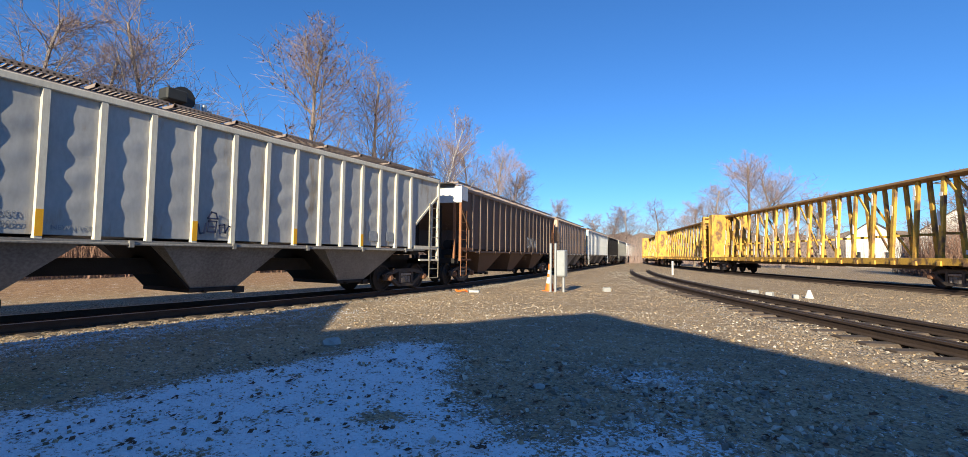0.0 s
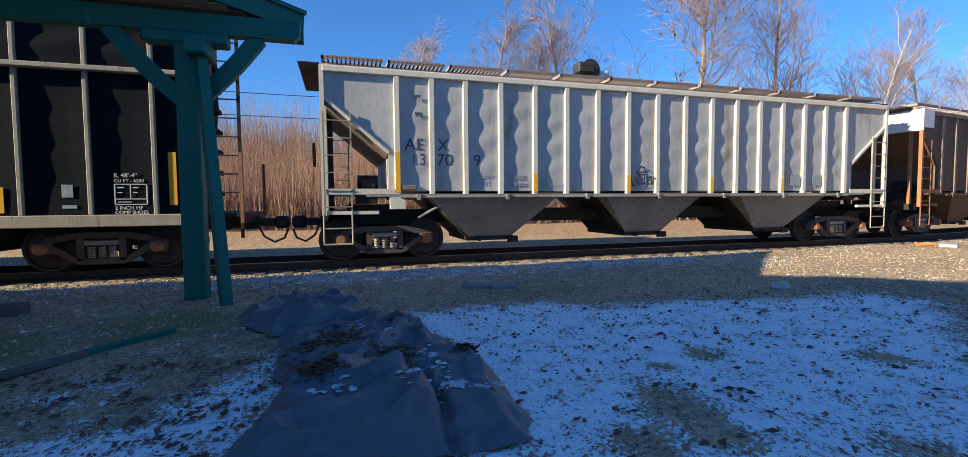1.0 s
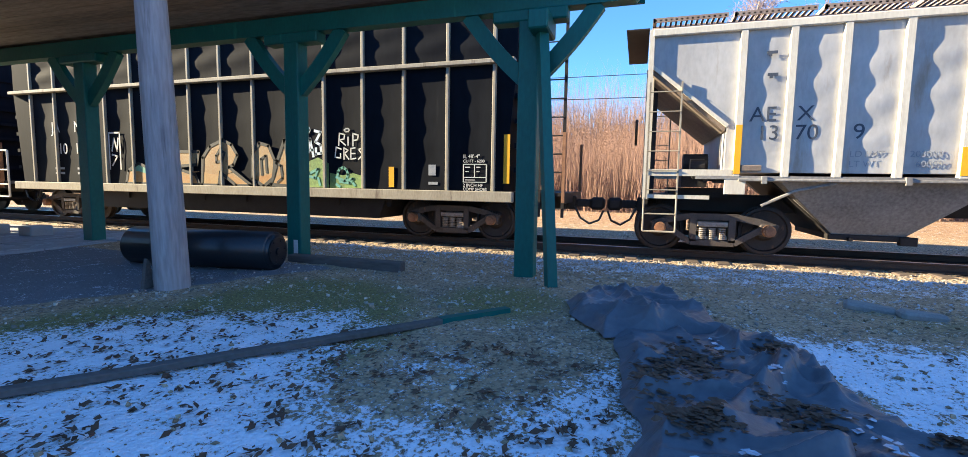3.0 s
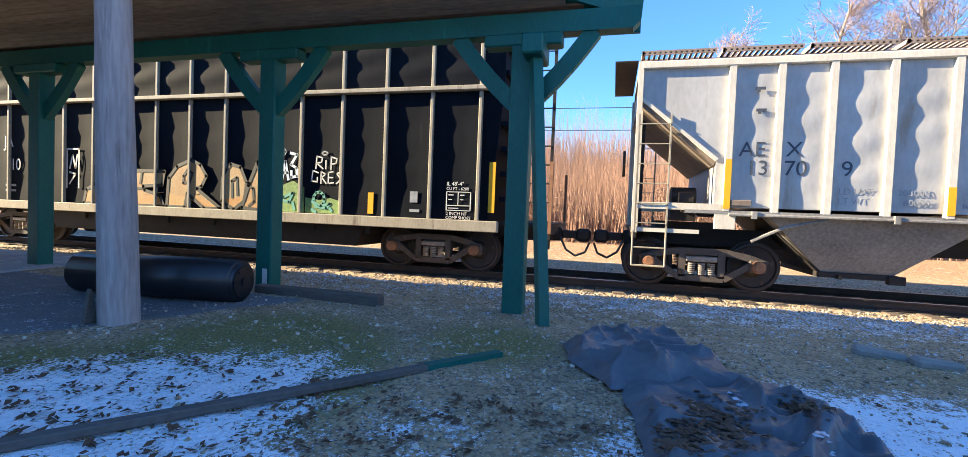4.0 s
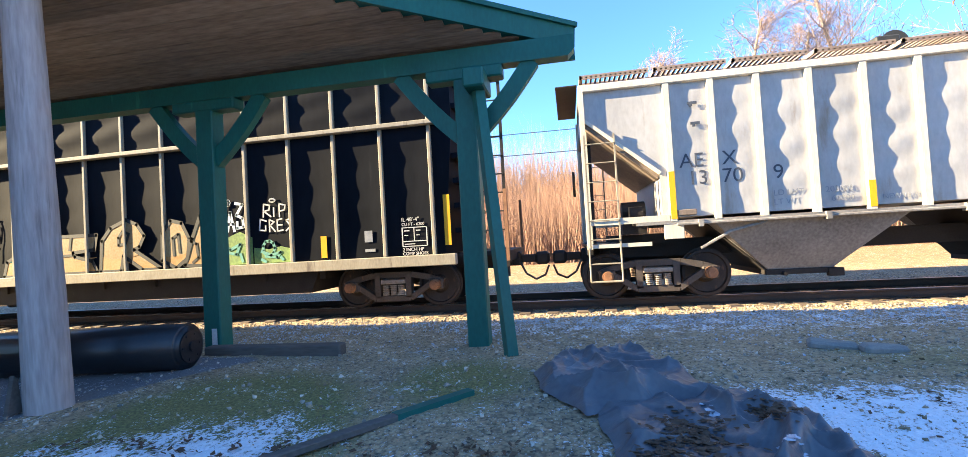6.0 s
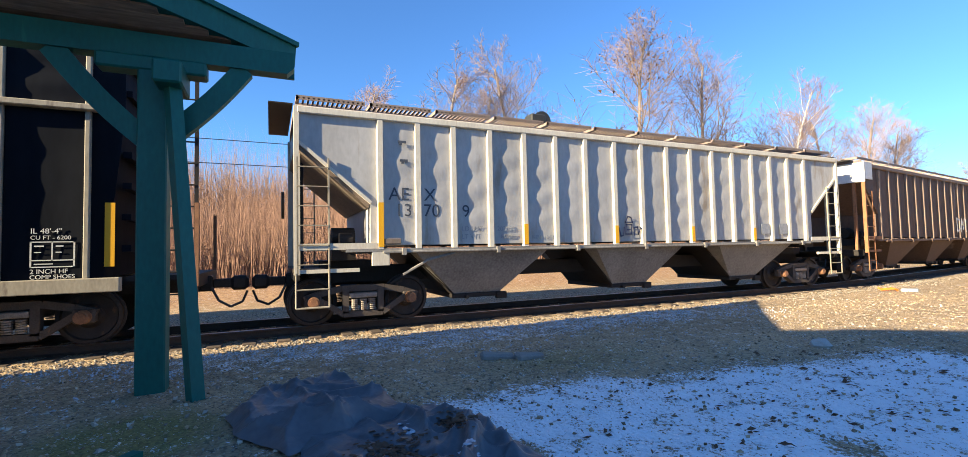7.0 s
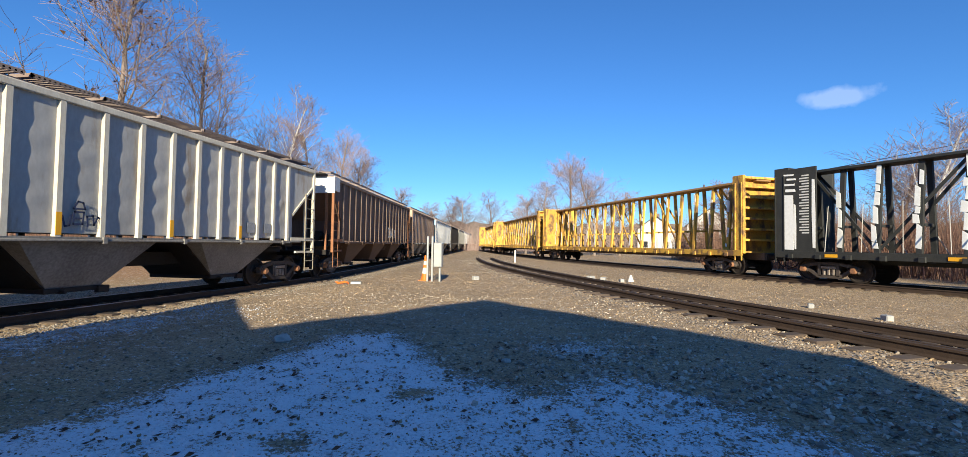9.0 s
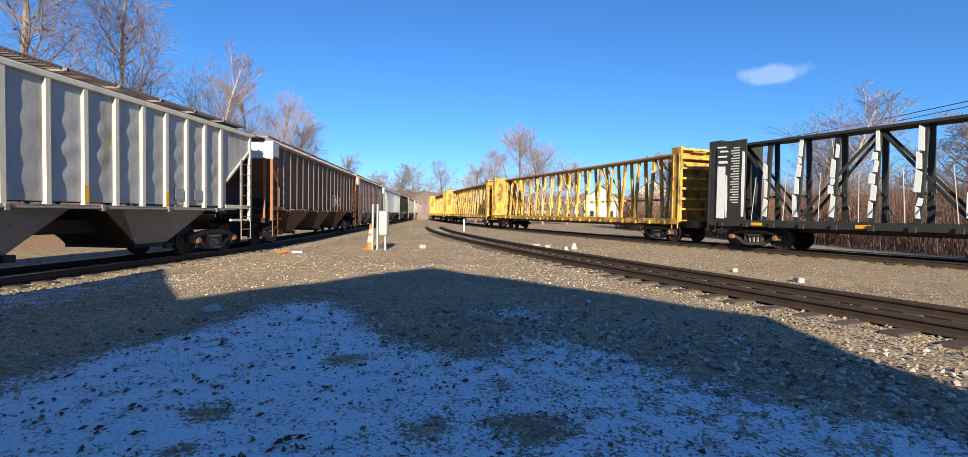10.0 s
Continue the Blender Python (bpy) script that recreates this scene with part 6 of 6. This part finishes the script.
# ---------------------------------------------------------------- trees
def tree_mesh(seed, height, spread=0.45, levels=5, lean=0.0, thick=0.018, birch=False):
    """Trunk and limbs in one mesh, twigs in a second: tapered three- to six-sided sticks."""
    rnd = random.Random(seed)
    big, small = ([], []), ([], [])

    def stick(p, q, r0, r1, to, seg):
        vs, fs = to
        d = (q - p).normalized()
        u = d.orthogonal().normalized()
        w = d.cross(u)
        k = len(vs)
        for c, r in ((p, r0), (q, r1)):
            for i in range(seg):
                a = 6.28318 * i / seg
                v = c + (u * math.cos(a) + w * math.sin(a)) * r
                vs.append(v[:])
        for i in range(seg):
            j = (i + 1) % seg
            fs.append((k + i, k + j, k + seg + j, k + seg + i))

    def grow(p, d, length, r, level):
        steps = (9, 5, 3, 2)[level]
        step = length / steps
        for i in range(steps):
            f = (i + 1) / steps
            bend = (0.04, 0.10, 0.16, 0.2)[level]
            d = (d + Vector((rnd.gauss(0, bend), rnd.gauss(0, bend), (0.0, 0.10, 0.08, 0.05)[level]))).normalized()
            q = p + d * step
            r1 = max(r * (1 - 0.8 / steps), 0.008)
            stick(p, q, r, r1, big if level < 2 else small, (7, 5, 3, 3)[level])
            if level < 3 and (level > 0 or f > 0.2):
                for _ in range((4, 3, 2)[level] if rnd.random() < 0.7 else 2):
                    a = rnd.uniform(0, 6.283)
                    u = d.orthogonal().normalized()
                    side = u * math.cos(a) + d.cross(u) * math.sin(a)
                    nd = (d * (1 - spread) + side * spread + Vector((0, 0, 0.10))).normalized()
                    ln = (length * (0.17 + 0.34 * (1 - f)), length * (0.26 + 0.26 * (1 - f)), length * 0.55)[level] * rnd.uniform(0.7, 1.25)
                    grow(p.lerp(q, rnd.uniform(0.3, 1.0)), nd, ln, max(r1 * (0.42, 0.5, 0.6)[level], 0.010), level + 1)
            p, r = q, r1

    grow(Vector((0, 0, -0.2)), Vector((lean, 0, 1)).normalized(), height, height * thick, 0)
    out = []
    for nm, (vs, fs), mt in (("trunk", big, M["birch_bark"] if birch else M["bark"]), ("crown", small, M["twig"])):
        me = bpy.data.meshes.new(nm)
        me.from_pydata(vs, [], fs)
        me.materials.append(mt)
        out.append(me)
    return out


KINDS = [tree_mesh(31, 16, 0.52, thick=0.011), tree_mesh(32, 16, 0.50, thick=0.011), tree_mesh(33, 15, 0.55, thick=0.011), tree_mesh(34, 15, 0.42, birch=True, lean=0.10, thick=0.008), tree_mesh(35, 9, 0.62, thick=0.014)]


def tree(kind, x, y, h, turn, label, leaves=0, name="bare_tree", z=None, wide=1.25):
    base = (16, 16, 15, 15, 9)[kind]
    k = h / base
    t = thing(name, label, "tree", m=Matrix.Translation((x, y, ground_z(x, y) - 0.1 if z is None else z)) @ Matrix.Rotation(turn, 4, 'Z') @ Matrix.Diagonal((k * wide, k * wide, k, 1)))
    for nm, me in zip(("trunk", "crown"), KINDS[kind]):
        o = new(nm, me)
        o.parent = t
    if leaves:
        rnd2 = random.Random(int(x * 7 + y))
        tips = [v.co for v in KINDS[kind][1].vertices]
        vs, fs = [], []
        for _ in range(leaves):
            c = rnd2.choice(tips)
            q = len(vs)
            for a in range(3):
                vs.append((c.x + rnd2.gauss(0, .07), c.y + rnd2.gauss(0, .07), c.z + rnd2.gauss(0, .07)))
            fs.append((q, q + 1, q + 2))
        me = bpy.data.meshes.new("dead_leaves")
        me.from_pydata(vs, [], fs)
        me.materials.append(M["leaf_dead"])
        o = new("dead_leaves", me)
        o.parent = t
    return t


LBL = "tall bare winter tree with fine grey-brown twigs"
for kind, x, y, h, turn, leaves in ((0, -25, 31, 19.5, 0.3, 500), (1, -25, 41, 19.5, 1.9, 0), (3, -25, 52, 18.5, 2.4, 0), (2, -25, 12.5, 12.5, 0.9, 0), (1, -25, 18.2, 14.2, 4.1, 0), (2, -26, 15.5, 12.0, 2.2, 0),
                                    (2, -26, 60, 15.5, 3.0, 0), (0, -24, 66, 16.0, 5.0, 0), (1, -24, 73, 15.5, 1.2, 0), (2, -27, 80, 15.0, 0.2, 0), (4, -22, 88, 11.0, 0.7, 0), (2, -26, 6.0, 10.5, 2.0, 0)):
    tree(kind, x, y, h, turn, "young white-barked birch, bare" if kind == 3 else LBL + (", some dead leaves" if leaves else ""), leaves)
for kind, x, y, h, turn in ((0, 10.5, 72, 13.8, 0.4), (1, 14.0, 73, 12.0, 2.6), (2, 6.0, 71, 10.5, 1.1), (4, 3.5, 74, 8.5, 3.2), (4, 18, 76, 9.0, 0.6), (2, -23, 147, 16, 2.0), (4, -28, 155, 14, 1.0), (1, -15, 160, 17, 4.0), (4, -34, 160, 14, 5.0),
                            (3, 31.0, 33, 10.0, 1.4), (2, 38, 24, 10, 0.3), (4, 36, 30, 7.5, 2.2), (4, 41, 21, 7.0, 4.2), (4, 33, 38, 7.0, 0.2), (4, 29, 43, 7, 1.9), (4, 45, 14, 7.5, 3.0), (2, 48, 8, 9.5, 1.2), (4, 25, 50, 7.5, 2.7)):
    tree(kind, x, y, h, turn, "bare winter tree beyond the siding, reddish-brown twigs", wide=1.75)


def thicket(name, n, spots, hmin, hmax, mat, label, seed):
    """Thousands of thin leaning stems with a few side shoots, in one mesh."""
    rnd2 = random.Random(seed)
    vs, fs = [], []
    for _ in range(n):
        x0, x1, y0, y1 = rnd2.choice(spots)
        x, y = rnd2.uniform(x0, x1), rnd2.uniform(y0, y1)
        z = ground_z(x, y) - 0.05
        h = rnd2.uniform(hmin, hmax)
        tip = Vector((x + rnd2.gauss(0, .12) * h, y + rnd2.gauss(0, .12) * h, z + h))
        stems = [(Vector((x, y, z)), tip, 0.007 * h ** 0.7 + 0.004)]
        for _k in range(3):
            f = rnd2.uniform(0.3, 0.85)
            p = Vector((x, y, z)).lerp(tip, f)
            stems.append((p, p + Vector((rnd2.gauss(0, .16), rnd2.gauss(0, .16), rnd2.uniform(.1, .3))) * h, 0.005))
        for p, q, r in stems:
            k = len(vs)
            vs += [(p.x + r, p.y, p.z), (p.x - r * .5, p.y + r * .87, p.z), (p.x - r * .5, p.y - r * .87, p.z), q[:]]
            fs += [(k, k + 1, k + 3), (k + 1, k + 2, k + 3), (k + 2, k, k + 3)]
    me = bpy.data.meshes.new(name)
    me.from_pydata(vs, [], fs)
    me.materials.append(mat)
    return tagged(new(name, me), label, "undergrowth", kind="stuff")


thicket("brush_bank", 15000, [(-24, -12, -12, 6), (-30, -14, -40, 8), (-22, -13, 6, 30)], 1.4, 4.2, M["brush"], "dense tan winter brush on the bank behind the train", 51)
thicket("brush_bank", 9000, [(-34, -22, -30, 90)], 2.5, 6.5, M["twig"], "tall grey-brown saplings on the slope", 52)
thicket("siding_brush", 14000, [(27, 40, 8, 30), (24, 34, 28, 44), (22, 32, 44, 60), (36, 56, -10, 14)], 1.4, 5.0, M["brush"], "reddish-brown brush beyond the siding", 53)
thicket("far_brush", 6000, [(-30, 50, 96, 120), (-36, -20, 60, 100)], 3.0, 7.0, M["twig"], "grey-brown brush at the end of the yard", 54)


def hill(name, pts, mat, label, depth=40):
    """A far wooded ridge with a ragged top."""
    bm = bm_new()
    rows = []
    rnd2 = random.Random(5)
    n = 160
    for i in range(n + 1):
        f = i / n * (len(pts) - 1)
        k = min(int(f), len(pts) - 2)
        p = Vector(pts[k]).lerp(Vector(pts[k + 1]), f - k)
        z = p.z * (0.9 + 0.2 * rnd2.random())
        rows.append((bm.verts.new((p.x, p.y, -1)), bm.verts.new((p.x, p.y, z)), bm.verts.new((p.x * 1.15, p.y * 1.15, z * 0.7)), bm.verts.new((p.x * 1.2, p.y * 1.2, -1))))
    for a, b in zip(rows, rows[1:]):
        for j in range(3):
            bm.faces.new((a[j], b[j], b[j + 1], a[j + 1]))
    bmesh.ops.recalc_face_normals(bm, faces=bm.faces)
    return solid(name, bm, mat, label, "hill", kind="structure")


hill("backdrop", [(-260, 120, 22), (-160, 280, 20), (-30, 330, 16), (120, 320, 15), (260, 220, 18), (320, 60, 20), (300, -80, 18)], M["far_hill"], "far low wooded ridge in winter brown")
hill("backdrop", [(-140, -180, 16), (-150, -60, 15), (-130, 40, 14), (-140, 140, 14)], M["far_hill"], "wooded slope behind the bank in winter brown")


# houses beyond the siding
def house(x, y, w, d, h, ridge, turn, label):
    t = thing("house", label, "house", "houses beyond the siding", m=pose(x, y, 0, 0, 0, turn))
    bm = bm_new()
    prism(bm, [(-w / 2, -0.2), (w / 2, -0.2), (w / 2, h), (0, ridge), (-w / 2, h)], "y", -d / 2, d / 2)
    part("wall", bm, M["house_white"], t)
    bm = bm_new()
    for s in (-1, 1):
        prism(bm, [(s * (w / 2 + 0.3), h - 0.25), (0, ridge + 0.02), (0, ridge + 0.2), (s * (w / 2 + 0.3), h - 0.05)], "y", -d / 2 - 0.3, d / 2 + 0.3)
    part("roof", bm, M["house_roof"], t)
    for zz in (1.2, 3.9):
        if zz + 1.4 > h:
            continue
        for k in (-0.28, 0.28):
            bm = bm_new()
            box(bm, k * w - 0.5, k * w + 0.5, -d / 2 - 0.06, -d / 2 + 0.02, zz, zz + 1.4)
            wd = part("window", bm, M["white_paint"], t)
            bm = bm_new()
            box(bm, k * w - 0.42, k * w + 0.42, -d / 2 - 0.075, -d / 2 - 0.062, zz + 0.08, zz + 1.32)
            part("pane", bm, M["window_dark"], wd)
        for k in (-0.3, 0.0, 0.3):
            bm = bm_new()
            box(bm, -w / 2 - 0.06, -w / 2 + 0.02, k * d - 0.5, k * d + 0.5, zz, zz + 1.4)
            wd = part("window", bm, M["white_paint"], t)
            bm = bm_new()
            box(bm, -w / 2 - 0.075, -w / 2 - 0.062, k * d - 0.42, k * d + 0.42, zz + 0.08, zz + 1.32)
            part("pane", bm, M["window_dark"], wd)
    bm = bm_new()
    box(bm, -0.3, 0.3, 0.6, 1.3, ridge - 0.6, ridge + 0.9)
    part("chimney", bm, M["brick_wall"], t)
    return t


house(38, 98, 8, 10, 5.6, 8.6, -20, "white clapboard house with a dark gabled roof")
house(29, 104, 7, 9, 5.0, 7.6, -15, "pale clapboard house with a dark gabled roof")
house(52, 92, 8, 9, 5.0, 7.8, -35, "pale clapboard house with a dark gabled roof")


# utility poles with wires
def wire(p, q, sag, parent, r=0.012):
    bm = bm_new()
    p, q = Vector(p), Vector(q)
    prev = p
    for i in range(1, 13):
        f = i / 12
        c = p.lerp(q, f) - Vector((0, 0, sag * 4 * f * (1 - f)))
        tube(bm, prev, c, r, seg=4, caps=False)
        prev = c
    return part("wire", bm, M["steel_dark"], parent)


def utility_pole(x, y, h, turn):
    t = thing("utility_pole", "dark timber utility pole with crossarm", "pole", "utility poles", m=pose(x, y, 0, 0, 0, turn))
    bm = bm_new()
    tube(bm, (0, 0, -0.3), (0, 0, h), 0.15, 0.10, 10)
    part("shaft", bm, M["old_wood"], t)
    bm = bm_new()
    box(bm, -1.1, 1.1, -0.06, 0.06, h - 0.7, h - 0.58)
    part("crossarm", bm, M["old_wood"], t)
    return t


A, B, C = (27.0, 64.0), (52.0, 34.0), (70.0, 4.0)
pa, pb, pc = utility_pole(*A, 9.5, 40), utility_pole(*B, 13.0, 40), utility_pole(*C, 15.0, 40)
lines = thing("overhead_wires", "two thin dark overhead wires between the poles", "wire")
for off in (-0.9, 0.9):
    wire((A[0] + off, A[1] + off * 0.5, 8.9), (B[0] + off, B[1] + off * 0.5, 12.4), 0.7, lines, 0.035)
    wire((B[0] + off, B[1] + off * 0.5, 12.4), (C[0] + off, C[1] + off * 0.5, 14.4), 0.7, lines, 0.035)
pd, pe = utility_pole(-13, -24, 8.0, 90), utility_pole(-13, 26, 8.0, 90)
for z in (6.0, 7.0):
    wire((-13, -24, z), (-13, 26, z), 0.8, lines, 0.016)

# signal heads behind the train
sig = thing("railway_signal", "black railway signal head on a mast behind the train", "signal", m=pose(-17.6, 15.8, -0.62, 0, 0, 0) @ Matrix.Diagonal((1.3, 1.3, 1.3, 1)))
bm = bm_new()
tube(bm, (0, 0, 0.9), (0, 0, 7.7), 0.06, seg=10)
part("mast", bm, M["steel_dark"], sig)
bm = bm_new()
tube(bm, (0.02, 0.25, 8.1), (0.06, 0.25, 8.1), 0.5, seg=24)
part("target", bm, M["frame_black"], sig)
bm = bm_new()
box(bm, -0.2, 0.5, -0.65, 0.2, 7.78, 8.30, 0.06)
part("hood", bm, M["frame_black"], sig)
for y0, z0, w in ((0.75, 7.7, 0.22), (1.1, 7.75, 0.16), (1.35, 7.55, 0.16)):
    bm = bm_new()
    box(bm, -0.1, 0.1, y0, y0 + w, z0 - 0.1, z0 + 0.32, 0.02)
    part("relay_box", bm, M["metal_grey"], sig, "small silver box beside the signal")
bm = bm_new()
box(bm, -0.04, 0.04, 0, 1.5, 7.48, 7.58)
part("arm", bm, M["steel_dark"], sig)
bm = bm_new()
box(bm, -0.25, 0.25, -0.3, 0.3, -0.1, 0.55, 0.02)
solid("relay_case", bm, M["white_paint"], "small white trackside case beyond the rails", "cabinet", m=Matrix.Translation((-12.0, 14.75, ground_z(-12, 14.75))))


# concrete slabs under the canopy
paving = thing("platform_paving", "pale worn concrete slabs of the old platform", "paving", kind="structure")
bm = bm_new()
box(bm, -0.59, 0.59, -0.59, 0.59, -0.06, 0.035, 0.012)
slab = mesh_from("slab", bm, M["paving"])
rnd = random.Random(77)
for i in range(4):
    for j in range(11):
        o = new("slab", slab)
        o.parent = paving
        o.matrix_basis = pose(2.3 + 1.2 * i, -10.25 - 1.2 * j, rnd.uniform(-0.008, 0.01), rnd.uniform(-0.4, 0.4), rnd.uniform(-0.4, 0.4), rnd.uniform(-0.6, 0.6))
